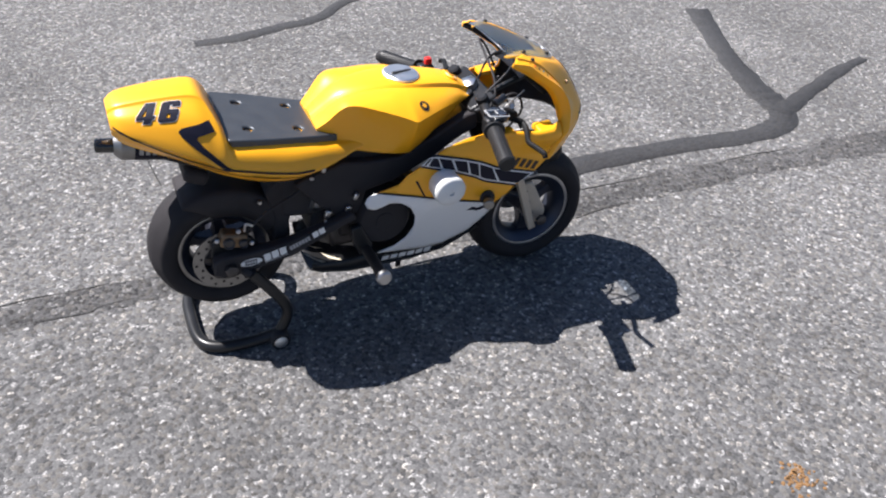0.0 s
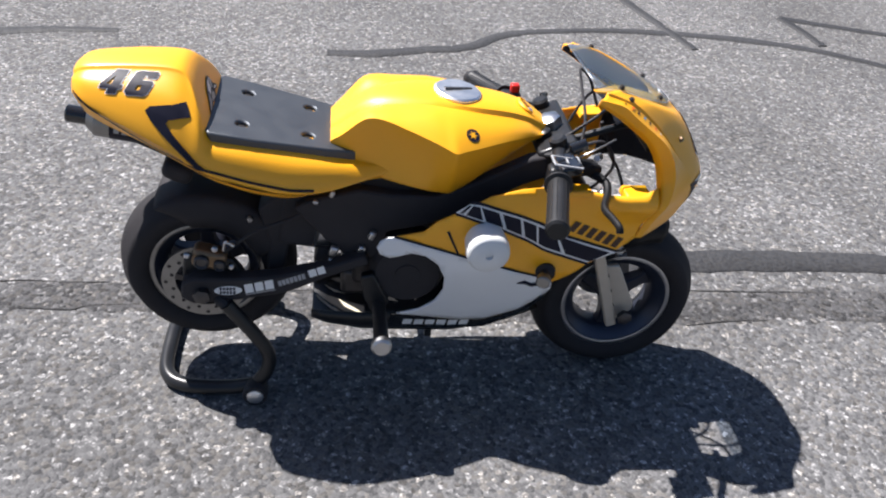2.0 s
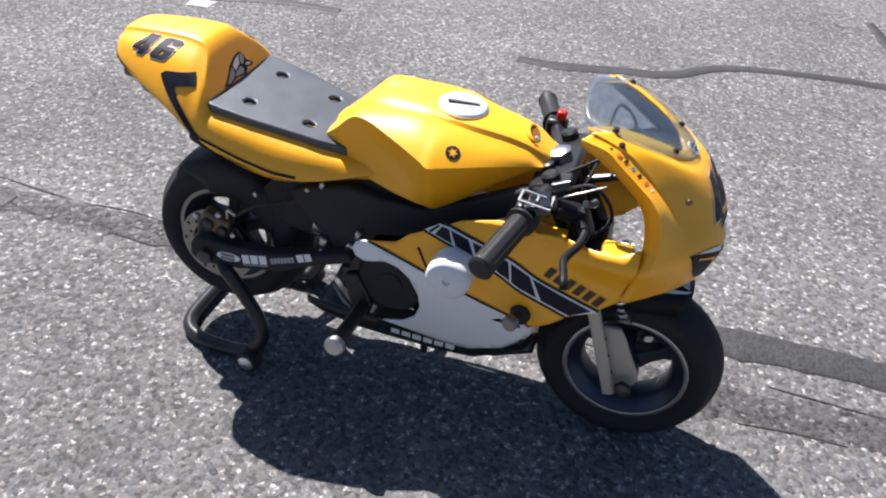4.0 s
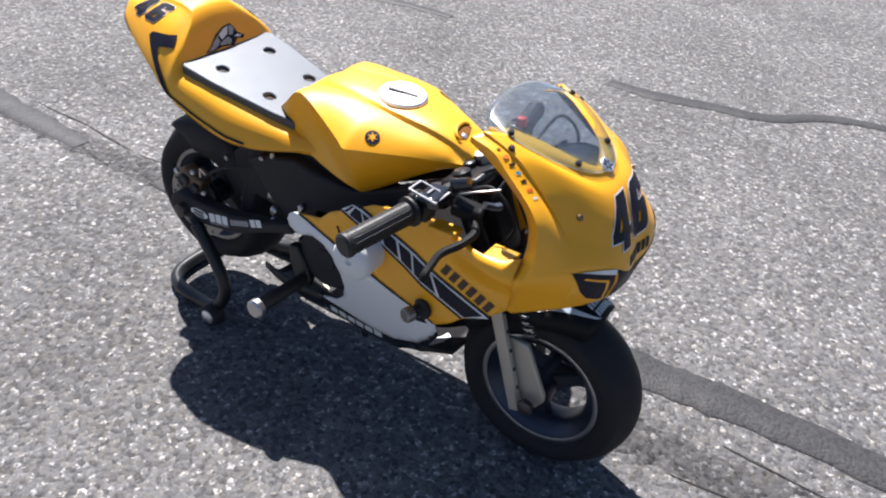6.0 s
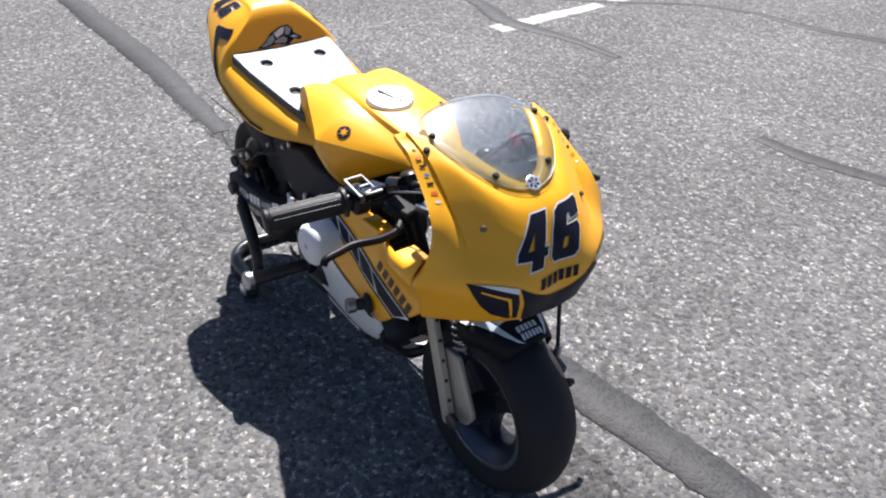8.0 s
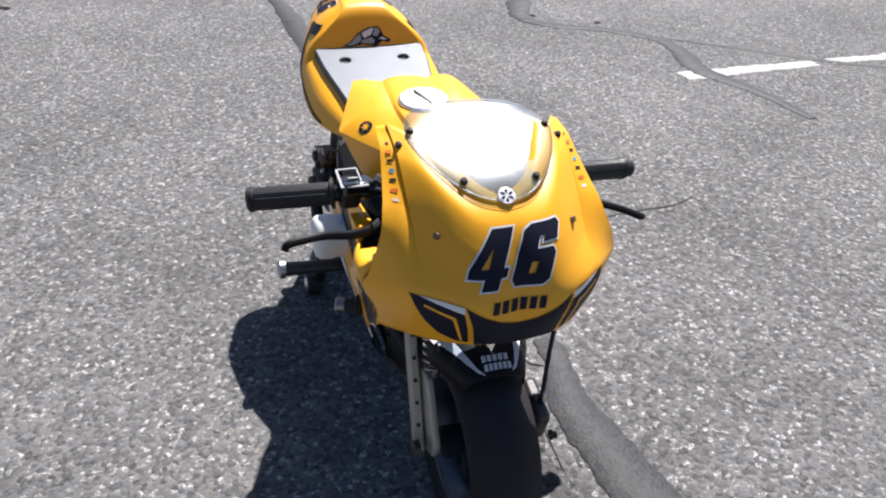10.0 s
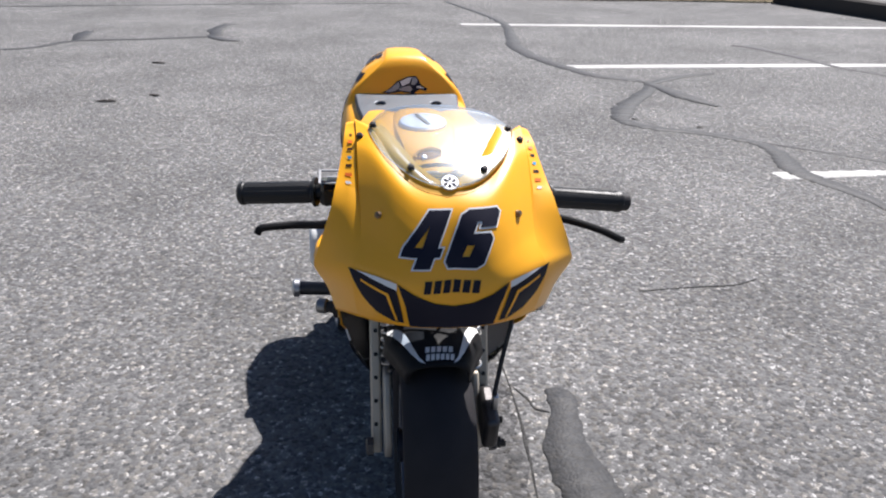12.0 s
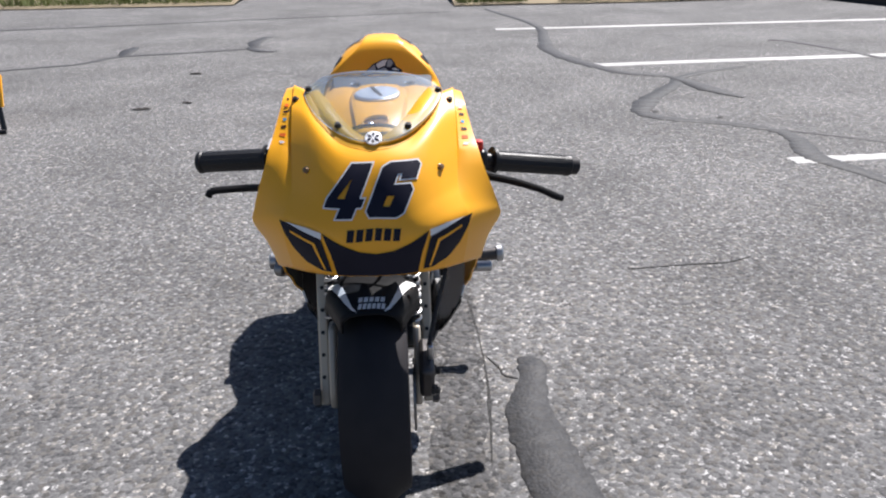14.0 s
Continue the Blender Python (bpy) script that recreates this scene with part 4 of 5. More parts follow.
# a hooded recess with a bright bolt at the front of the tank
# the recess is a flat oval; dark amber stands in for its shade
oval = [(-0.202 + 0.010 * math.cos(a) - 0.003 * math.sin(a), -0.003 + 0.019 * math.sin(a)) for a in (2 * math.pi * k / 24 for k in range(24))]
rec = part("bolt_recess", sticker([oval], "z", 1, tank_tree, 0.0008, 0.006), AMBER, tank, "hooded bolt recess with its shade painted dark amber")
p, n, *_ = tank_tree.ray_cast(Vector((-0.195, -0.010, 1)), Vector((0, 0, -1)))
n = n if n.z > 0 else -n
part("bolt", lathe([(0.0004, 0.0042), (0.0020, 0.0040), (0.0028, 0.0026)], p, n, 14), BRUSHED, rec)
lip = [tank_tree.ray_cast(Vector((x, y, 1)), Vector((0, 0, -1)))[0] + Vector((0.002, 0, 0.0020)) for x, y in oval[4:21]]
part("hood", tube(lip, [0.0006, 0.0026, 0.0036, 0.0026, 0.0006], 30, 8), YELLOW, rec)


# seat pad with four round holes
def seat_pad():
    plane = lambda x: 0.449 + (-0.524 - x) * 0.205
    outline = [(-0.456, -0.066), (-0.449, -0.050), (-0.449, 0.050), (-0.456, 0.066), (-0.50, 0.078), (-0.60, 0.094), (-0.656, 0.098), (-0.662, 0.090), (-0.662, -0.090), (-0.656, -0.098), (-0.60, -0.094), (-0.50, -0.078)]
    b = bmesh.new()
    edges = []
    loops = [outline] + [[(cx + 0.0085 * math.cos(a), cy + 0.0085 * math.sin(a)) for a in (2 * math.pi * k / 16 for k in range(16))] for cx, cy in ((-0.616, 0.052), (-0.616, -0.052), (-0.524, 0.046), (-0.524, -0.046))]
    for loop in loops:
        vs = [b.verts.new((x, y, plane(x))) for x, y in loop]
        edges += [b.edges.new((v, w)) for v, w in zip(vs, vs[1:] + vs[:1])]
    bmesh.ops.triangle_fill(b, edges=edges, use_beauty=True)
    ext = bmesh.ops.extrude_face_region(b, geom=b.faces[:])
    for v in ext["geom"]:
        if isinstance(v, bmesh.types.BMVert):
            v.co.z -= 0.019
    return b


seat = part("seat_pad", seat_pad(), FOAM, bike, "flat satin grey seat pad with four holes", smooth=30, bevel=0.003)
# a black plug covers each hole and stands in for its shade
for hx, hy in ((-0.616, 0.052), (-0.616, -0.052), (-0.524, 0.046), (-0.524, -0.046)):
    z = 0.449 + (-0.524 - hx) * 0.205
    part("bolt", lathe([(-0.016, 0.0083), (-0.0062, 0.0083), (-0.0052, 0.0060), (-0.0052, 0.002)], (hx, hy, z), (0.2, 0, 1), 14), BLACK_MATT, seat)


# wheels
def wheel(name, c, R, w, rim_r, spokes, lean, label, lip_mat):
    hub = lathe([(-0.045, 0.016), (-0.045, 0.022), (0.045, 0.022), (0.045, 0.016)], c, (0, 1, 0), 24)
    wh = part(name, hub, RIM_DARK, bike, label)
    h = w / 2
    prof = [(-h * 0.70, rim_r), (-h * 0.90, rim_r + 0.006), (-h, rim_r + (R - rim_r) * 0.40), (-h * 0.97, rim_r + (R - rim_r) * 0.62), (-h * 0.80, R - 0.016), (-h * 0.52, R - 0.006), (-h * 0.2, R - 0.0008), (0, R),
            (h * 0.2, R - 0.0008), (h * 0.52, R - 0.006), (h * 0.80, R - 0.016), (h * 0.97, rim_r + (R - rim_r) * 0.62), (h, rim_r + (R - rim_r) * 0.40), (h * 0.90, rim_r + 0.006), (h * 0.70, rim_r)]
    part("tyre", lathe(prof, c, (0, 1, 0), 72, cap=False), RUBBER, wh, "worn black slick tyre", smooth=60)
    rim = [(-h * 0.74, rim_r - 0.006), (-h * 0.80, rim_r - 0.004), (-h * 0.80, rim_r + 0.0045), (-h * 0.72, rim_r + 0.0055), (-h * 0.66, rim_r - 0.010), (-h * 0.30, rim_r - 0.018), (h * 0.30, rim_r - 0.018), (h * 0.66, rim_r - 0.010), (h * 0.72, rim_r + 0.0055), (h * 0.80, rim_r + 0.0045), (h * 0.80, rim_r - 0.004), (h * 0.74, rim_r - 0.006),
           (h * 0.5, rim_r - 0.020), (h * 0.25, rim_r - 0.024), (-h * 0.25, rim_r - 0.024), (-h * 0.5, rim_r - 0.020), (-h * 0.74, rim_r - 0.006)]
    part("rim", lathe(rim, c, (0, 1, 0), 64, cap=False), RIM_BLUE, wh, "dark blue-grey rim", smooth=50)
    for e in (-1, 1):
        lip = [(e * h * 0.805, rim_r - 0.0035), (e * h * 0.825, rim_r - 0.001), (e * h * 0.825, rim_r + 0.0035), (e * h * 0.80, rim_r + 0.005)]
        part("rim_lip", lathe(lip, c, (0, 1, 0), 64, cap=False), lip_mat, wh, "bright rim lip", smooth=60)
    for k in range(spokes):
        a = lean + 2 * math.pi * k / spokes
        b = bmesh.new()
        d, t = Vector((math.cos(a), 0, math.sin(a))), Vector((-math.sin(a), 0, math.cos(a)))
        rows = []
        for r, hw, th in ((0.016, 0.016, 0.018), (0.035, 0.011, 0.013), (rim_r - 0.035, 0.010, 0.011), (rim_r - 0.016, 0.017, 0.012)):
            o = Vector(c) + d * r
            rows.append([o + t * hw + Vector((0, -th, 0)), o - t * hw + Vector((0, -th, 0)), o - t * hw + Vector((0, th, 0)), o + t * hw + Vector((0, th, 0))])
        vs = grid_faces(b, rows, True)
        b.faces.new(vs[0][::-1])
        b.faces.new(vs[-1])
        part("spoke", b, RIM_DARK, wh, bevel=0.003)
    return wh


def brake_disc(c, r, side, parent):
    prof = [(-0.0015, r * 0.68), (-0.0015, r), (0.0015, r), (0.0015, r * 0.68), (-0.0015, r * 0.68)]
    d = part("brake_disc", lathe(prof, c, (0, 1, 0), 48, cap=False), DISC_STEEL, parent, "drilled steel brake disc")
    for k in range(24):
        a = 2 * math.pi * k / 24
        q = r * (0.77 if k % 2 else 0.90)
        part("hole", lathe([(0.0017 * side, 0.0030), (0.0021 * side, 0.0030)], (c[0] + q * math.cos(a), c[1], c[2] + q * math.sin(a)), (0, 1, 0), 8), BLACK_MATT, parent)
    b = bmesh.new()
    for k in range(5):
        a = 2 * math.pi * k / 5 + 0.4
        block(b, (c[0] + r * 0.38 * math.cos(a), c[1], c[2] + r * 0.38 * math.sin(a)), (r * 0.62, 0.004, 0.010), (0, -math.degrees(a), 0))
    part("disc_carrier", b, DARK_METAL, parent)
    return d


REAR_C, FRONT_C = (-0.685, 0.0, 0.203), (-0.003, 0.0, 0.1445)
rear_wheel = wheel("rear_wheel", REAR_C, 0.139, 0.106, 0.085, 5, 0.35, "rear wheel lifted off the ground", DISC_STEEL)
brake_disc((REAR_C[0], -0.070, REAR_C[2]), 0.066, -1, rear_wheel)
part("hub_carrier", lathe([(-0.078, 0.012), (-0.078, 0.022), (-0.062, 0.026), (-0.050, 0.020)], REAR_C, (0, 1, 0), 28), BRONZE, rear_wheel, "brown dusty hub carrier")
part("sprocket", lathe([(0.060, 0.02), (0.060, 0.052), (0.064, 0.052), (0.064, 0.02)], REAR_C, (0, 1, 0), 40), DARK_METAL, rear_wheel)
before_front = set(ob.name for ob in bpy.data.objects)
front_wheel = wheel("front_wheel", FRONT_C, 0.1445, 0.090, 0.092, 3, 0.5, "front wheel on the ground", ALLOY)
brake_disc((FRONT_C[0], 0.052, FRONT_C[2]), 0.050, 1, front_wheel)
HEAD_TOP, HEAD_LOW = Vector((-0.158, 0, 0.452)), Vector((-0.095, 0, 0.315))


def fork_leg(s):
    """An outer tube and a broad flat inner plate, both beige."""
    y = s * 0.071
    b = bmesh.new()
    top, low = Vector((-0.088, s * 0.071, 0.338)), Vector((-0.018, s * 0.073, 0.125))
    mid = (top + low) / 2
    way = low - top
    block(b, mid, (0.018, 0.014, way.length), (0, math.degrees(math.atan2(way.x, way.z)), 0))
    leg = part("fork_leg", b, FORK_PAINT, bike, "beige painted slim fork leg", bevel=0.003)
    for k in range(6):
        q = top + way * (0.12 + 0.14 * k) + Vector((0.0092, 0, 0.003))
        part("slot", lathe([(0, 0.0028), (0.0012, 0.0028)], q, (0.95, 0, 0.32), 10), BLACK_MATT, leg)
    b = prism([(-0.056, 0.236), (-0.046, 0.240), (-0.022, 0.240), (-0.014, 0.226), (0.018, 0.160), (0.018, 0.150), (0.008, 0.134), (-0.016, 0.124), (-0.026, 0.134)], s * 0.063, s * 0.053)
    part("fork_plate", b, FORK_PAINT, leg, "dusty alloy axle plate", bevel=0.003)
    axis = Vector((-0.026, 0, 0.065))
    foot = Vector((-0.020, s * 0.056, 0.252))
    coil = [foot + axis * (k / 70) + Vector((0.0085 * math.cos(k * 0.628), 0.0085 * math.sin(k * 0.628), 0)) for k in range(71)]
    part("spring", tube(coil, 0.0020, 2, 6, None, True), ALLOY, leg, "dull coil spring")
    part("axle_nut", lathe([(0, 0.013), (0.008, 0.013), (0.010, 0.009)], (0.0, s * 0.077, 0.146), (0, s, 0), 6), DARK_METAL, leg)
    return leg


for s in (-1, 1):
    fork_leg(s)
b = bmesh.new()
block(b, (-0.094, 0, 0.325), (0.05, 0.16, 0.018), (0, -22, 0))
part("lower_yoke", b, BLACK_PAINT, bike, bevel=0.004)
b = bmesh.new()
block(b, (-0.158, 0, 0.447), (0.062, 0.150, 0.016), (0, -22, 0))
part("upper_yoke", b, BLACK_PAINT, bike, bevel=0.005)
part("stem_nut", lathe([(0, 0.019), (0.014, 0.019), (0.018, 0.012)], (-0.158, -0.004, 0.455), (-0.4, 0, 1), 6), STEEL, bike)
for yk in (-0.066, 0.066):
    part("fork_cap", lathe([(0, 0.013), (0.010, 0.013), (0.013, 0.009)], (-0.158, yk, 0.455), (-0.4, 0, 1), 14), BLACK_PAINT, bike, "black fork cap")
part("key_barrel", lathe([(0, 0.011), (0.006, 0.011), (0.008, 0.008)], (-0.172, -0.028, 0.452), (-0.4, 0, 1), 16), BLACK_PAINT, bike)
for s in (-1, 1):
    part("fork_tube", tube([(-0.156, s * 0.066, 0.450), (-0.085, s * 0.068, 0.325)], 0.013, 4, 14), BLACK_PAINT, bike)

# front mudguard
rows = []
for i in range(25):
    a = radians(67 + 80 * i / 24)
    r = 0.171 - 0.003 * (i / 24)
    row = []
    for k in range(-8, 9):
        f = k / 8
        y = 0.064 * math.sin(f * 1.35) / math.sin(1.35)
        rr = r - 0.024 * (abs(f) ** 2.6) - (0.012 if abs(f) > 0.95 else 0)
        row.append(Vector((FRONT_C[0] + rr * math.cos(a), y * (0.60 + 0.40 * min(1, i / 7)), FRONT_C[2] + rr * math.sin(a))))
    rows.append(row)
bm = bmesh.new()
grid_faces(bm, rows)
guard = part("front_mudguard", bm, LEVER_BLACK, bike, "smooth black front mudguard with white wedges", smooth=60, thick=0.0025)
guard_tree = tree_of(guard)
for s in (-1, 1):
    part("white_wedge", sticker([([(-0.028, s * 0.058), (-0.016, s * 0.045), (0.006, s * 0.036), (0.030, s * 0.0295), (0.048, s * 0.0235), (0.060, s * 0.0165), (0.054, s * 0.0240), (0.039, s * 0.0325), (0.020, s * 0.0410), (0.0, s * 0.050), (-0.014, s * 0.057)],)], "z", 1, guard_tree, 0.0012, 0.006), WHITE_VINYL, guard, "white wedge")
for low in (-0.0560, -0.0440):
    letters([[(-b, a) for a, b in q] for q in bars((-0.016, low), (0.019, low), 0.0092, 5 if low > -0.05 else 6, 0.26)], lambda q: sticker([q], "z", 1, guard_tree, 0.0012, 0.006), WHITE_VINYL, guard)


# clip-on bars, grips and levers
def clip_on(s):
    inner = Vector((-0.157, -0.072, 0.4475)) if s < 0 else Vector((-0.168, 0.066, 0.440))
    outer = Vector((-0.200, -0.262, 0.432)) if s < 0 else Vector((-0.233, 0.290, 0.401))
    way = (outer - inner).normalized()
    bar = part("handlebar", tube([inner, outer], 0.011, 4, 14), BLACK_PAINT, bike, "black clip-on handlebar")
    part("clamp", lathe([(-0.016, 0.020), (0.016, 0.020)], (-0.160, s * 0.066, 0.434), (-0.4, 0, 1), 20), BLACK_PAINT, bar, bevel=0.003)
    L = (outer - inner).length
    prof = [(L * 0.45, 0.0205), (L * 0.47, 0.0205), (L * 0.48, 0.0150), (L * 0.965, 0.0150), (L * 0.975, 0.0165), (L, 0.0165), (L + 0.003, 0.013)]
    grip = part("grip", lathe(prof, inner, way, 22), GRIP_RUBBER, bar, "black rubber grip")
    if s > 0:
        part("bar_end", lathe([(L + 0.001, 0.0135), (L + 0.014, 0.0135), (L + 0.016, 0.011)], inner, way, 18), BLACK_MATT, bar)
    side = way.cross(Vector((0, 0, 1))).normalized()
    upw = side.cross(way)
    for k in range(14):
        a = 2 * math.pi * k / 14
        d = side * math.cos(a) + upw * math.sin(a)
        part("rib", tube([inner + way * L * 0.50 + d * 0.0147, inner + way * L * 0.955 + d * 0.0147], 0.0008, 2, 5, None, True), GRIP_RUBBER, grip)
    # throttle or brake housing
    c = inner + way * L * 0.36
    b = bmesh.new()
    block(b, c, (0.034, 0.026, 0.034), (0, 0, 0))
    part("lever_perch", b, BLACK_PAINT, bar, bevel=0.006)
    if s > 0:
        b = bmesh.new()
        block(b, (-0.186, 0.146, 0.449), (0.015, 0.014, 0.016))
        part("kill_switch", b, RED, bar, "red kill switch", bevel=0.003)
    else:
        m = Vector((-0.160, -0.132, 0.456))
        b = bmesh.new()
        block(b, m, (0.032, 0.044, 0.016), (0, -8, 8))
        res = part("master_cylinder", b, BLACK_GLOSS, bar, "black brake fluid reservoir", bevel=0.004)
        # grey bars paint the bright reflections along the glossy reservoir's top
        b = bmesh.new()
        for x, y, sx, sy in ((-0.164, -0.1530, 0.042, 0.0032), (-0.166, -0.1270, 0.034, 0.0022), (-0.1840, -0.1400, 0.0030, 0.026), (-0.1450, -0.1360, 0.0036, 0.034), (-0.163, -0.1360, 0.0028, 0.014)):
            block(b, (x, y, 0.4650 - 0.14 * (x + 0.160)), (sx, sy, 0.0022), (0, 8, 0))
        part("cover", b, GREY_VINYL, res, "pale bars that paint highlights on the reservoir cover", bevel=0.0006)
        part("piston", tube([(-0.150, -0.104, 0.466), (-0.128, -0.100, 0.474)], 0.0085, 4, 14), BLACK_GLOSS, res, "black brake cylinder")
        part("link", tube([(-0.139, -0.113, 0.459), (-0.118, -0.112, 0.470), (-0.084, -0.096, 0.480)], 0.0015, 12, 8), DISC_STEEL, res, "thin silver rod")
        part("banjo", tube([(-0.106, -0.094, 0.448), (-0.098, -0.082, 0.442), (-0.094, -0.072, 0.440)], 0.0052, 10, 8), STEEL, bar)
        b = bmesh.new()
        block(b, (-0.124, -0.104, 0.438), (0.042, 0.030, 0.018), (0, 12, 20))
        part("lever_pivot", b, LEVER_BLACK, bar, "black lever pivot block", bevel=0.005)
    if s < 0:
        lever = [(-0.118, -0.108, 0.432), (-0.098, -0.126, 0.427), (-0.100, -0.150, 0.421), (-0.112, -0.182, 0.417), (-0.108, -0.208, 0.417), (-0.104, -0.228, 0.416), (-0.103, -0.233, 0.409)]
    else:
        tip = Vector((-0.108, 0.257, 0.389))
        root = c + Vector((0.018, s * -0.010, -0.004))
        lever = [root, root + Vector((0.035, s * 0.014, -0.004)), root.lerp(tip, 0.45) + Vector((0.020, 0, 0.004)), root.lerp(tip, 0.75) + Vector((0.014, 0, 0.005)), tip + Vector((0.004, s * -0.010, 0.005)), tip]
    part("lever", tube(lever, [0.0066, 0.0062, 0.0056, 0.0052, 0.0052, 0.0050], 28, 10), LEVER_BLACK, bar, "black metal lever")
    return bar


for s in (-1, 1):
    clip_on(s)
# front caliper and its hose on the left
b = bmesh.new()
block(b, (0.022, 0.069, 0.200), (0.064, 0.020, 0.052), (0, 18, 0))
caliper = part("front_caliper", b, DARK_METAL, bike, "dark brake caliper", bevel=0.006)
b = bmesh.new()
block(b, (-0.020, 0.070, 0.196), (0.040, 0.012, 0.024), (0, 18, 0))
part("bracket", b, DARK_METAL, caliper, bevel=0.003)
for q in ((0.023, 0.0775, 0.196), (0.064, 0.0745, 0.190)):
    part("bolt", lathe([(0, 0.0075), (0.004, 0.0075), (0.005, 0.0055), (0.010, 0.0050), (0.011, 0.003)], q, (0.25, 1, 0), 6), BLACK_PAINT, caliper, "black hex bolt")
b = bmesh.new()
block(b, (0.037, 0.074, 0.232), (0.010, 0.008, 0.022), (0, 10, 0))
part("cable_arm", b, STEEL, caliper, "bare steel cable arm", bevel=0.002)
part("brake_hose", tube([(-0.045, 0.098, 0.42), (-0.018, 0.100, 0.36), (0.002, 0.097, 0.33), (0.020, 0.084, 0.286), (0.038, 0.072, 0.240)], 0.0030, 20, 8), BLACK_MATT, bike, "thin black brake cable")
steered = [ob for ob in bpy.data.objects if ob.name not in before_front]
turn = Matrix.Translation((0, -0.012, 0))
off = Matrix.Translation(bike.location)
done = set()
FIXED = ("handlebar", "upper_yoke", "stem_nut", "fork_cap", "key_barrel", "grip", "master_cylinder")
for ob in steered:
    if ob.type == "MESH" and ob.data.name not in done and not ob.name.startswith(FIXED) and not (ob.parent and ob.parent.name.startswith(FIXED)):
        done.add(ob.data.name)
        ob.data.transform(off.inverted() @ turn @ off)

# control cables behind the screen
for pts in ([(-0.15, -0.05, 0.455), (-0.085, -0.035, 0.500), (-0.060, 0.02, 0.510), (-0.085, 0.06, 0.480), (-0.12, 0.05, 0.42)], [(-0.15, -0.07, 0.44), (-0.10, -0.085, 0.47), (-0.07, -0.07, 0.42), (-0.10, -0.05, 0.36)],
            [(-0.060, 0.080, 0.450), (-0.075, 0.098, 0.490), (-0.098, 0.085, 0.512), (-0.104, 0.045, 0.500), (-0.107, -0.013, 0.469), (-0.120, -0.050, 0.430)]):
    part("control_cable", tube(pts, 0.0025, 28, 7), BLACK_MATT, bike, "black control cable")
# an added black plate keeps the space behind the screen dark
rows = [[Vector((x, y * w, z + 0.006 * (1 - y * y))) for y in (-1, -0.6, -0.2, 0.2, 0.6, 1)] for x, z, w in ((-0.004, 0.503, 0.030), (-0.022, 0.506, 0.048), (-0.048, 0.500, 0.058), (-0.075, 0.486, 0.060))]
bm = bmesh.new()
grid_faces(bm, rows)
part("instrument_cowl", bm, BLACK_MATT, bike, "added black plate that darkens the space behind the screen", thick=0.002)
part("fairing_stay", tube([(-0.12, 0, 0.43), (-0.03, 0, 0.46), (0.02, 0, 0.47)], 0.006, 12, 8), BLACK_PAINT, bike)
b = bmesh.new()
block(b, (-0.02, 0, 0.455), (0.012, 0.15, 0.010))
part("stay_bar", b, BLACK_PAINT, bike, bevel=0.002)


# frame, engine and swing arm
def frame_side(s):
    y0, y1 = s * 0.056, s * 0.080
    spar = prism([(-0.172, 0.440), (-0.198, 0.436), (-0.265, 0.400), (-0.335, 0.368), (-0.405, 0.370), (-0.450, 0.378), (-0.520, 0.360), (-0.545, 0.345), (-0.500, 0.290), (-0.470, 0.262), (-0.420, 0.255), (-0.405, 0.305), (-0.345, 0.318), (-0.262, 0.358), (-0.205, 0.392), (-0.172, 0.405)], y0, y1)
    fr = part("frame_spar", spar, FRAME_BLACK, bike, "black welded frame spar", bevel=0.004)
    part("subframe_tube", tube([(-0.47, s * 0.055, 0.345), (-0.60, s * 0.052, 0.365), (-0.76, s * 0.040, 0.435)], 0.009, 12, 10), FRAME_BLACK, fr)
    return fr


for s in (-1, 1):
    frame_side(s)
b = bmesh.new()
block(b, (-0.435, 0, 0.372), (0.15, 0.116, 0.07))
part("under_tray", b, FRAME_BLACK, bike, bevel=0.006)
b = bmesh.new()
block(b, (-0.512, -0.012, 0.310), (0.115, 0.100, 0.100), (0, 8, 0))
block(b, (-0.500, -0.020, 0.238), (0.028, 0.080, 0.060), (0, 12, 0))
part("air_box", b, FRAME_BLACK, bike, "black air box behind the engine", bevel=0.008)
part("steering_head", lathe([(-0.075, 0.026), (0.06, 0.026)], (-0.135, 0, 0.385), (-0.4, 0, 1), 24), BLACK_PAINT, bike)
b = bmesh.new()
block(b, (-0.40, 0.0, 0.235), (0.115, 0.115, 0.095))
block(b, (-0.445, 0.0, 0.185), (0.06, 0.10, 0.05))
engine = part("engine_case", b, DARK_METAL, bike, "dark two-stroke engine", bevel=0.008)
for k in range(8):
    b = bmesh.new()
    block(b, (-0.325, 0, 0.225 + 0.013 * k), (0.085 - 0.004 * abs(k - 4), 0.105 - 0.004 * abs(k - 4), 0.005), (0, 25, 0))
    part("cooling_fin", b, DARK_METAL, engine)
part("clutch_cover", lathe([(0, 0.060), (0.030, 0.058), (0.040, 0.050), (0.042, 0.02), (0.044, 0.0195), (0.044, 0.001)], (-0.372, -0.055, 0.236), (0, -1, 0), 40), FRAME_BLACK, engine, "round black clutch cover", smooth=40)
part("clutch_cover", lathe([(0, 0.050), (0.035, 0.048), (0.045, 0.040)], (-0.372, 0.055, 0.240), (0, 1, 0), 36), DARK_METAL, engine)
part("carburettor", lathe([(-0.03, 0.016), (-0.012, 0.022), (0.02, 0.022), (0.022, 0.030), (0.045, 0.030)], (-0.475, -0.035, 0.285), (-1, -0.3, 0.2), 20), ALLOY, bike, "small alloy carburettor")
part("spark_lead", tube([(-0.36, -0.06, 0.345), (-0.376, -0.074, 0.331), (-0.400, -0.075, 0.320), (-0.412, -0.066, 0.318)], 0.0022, 14, 8), RED, bike, "red ignition lead")
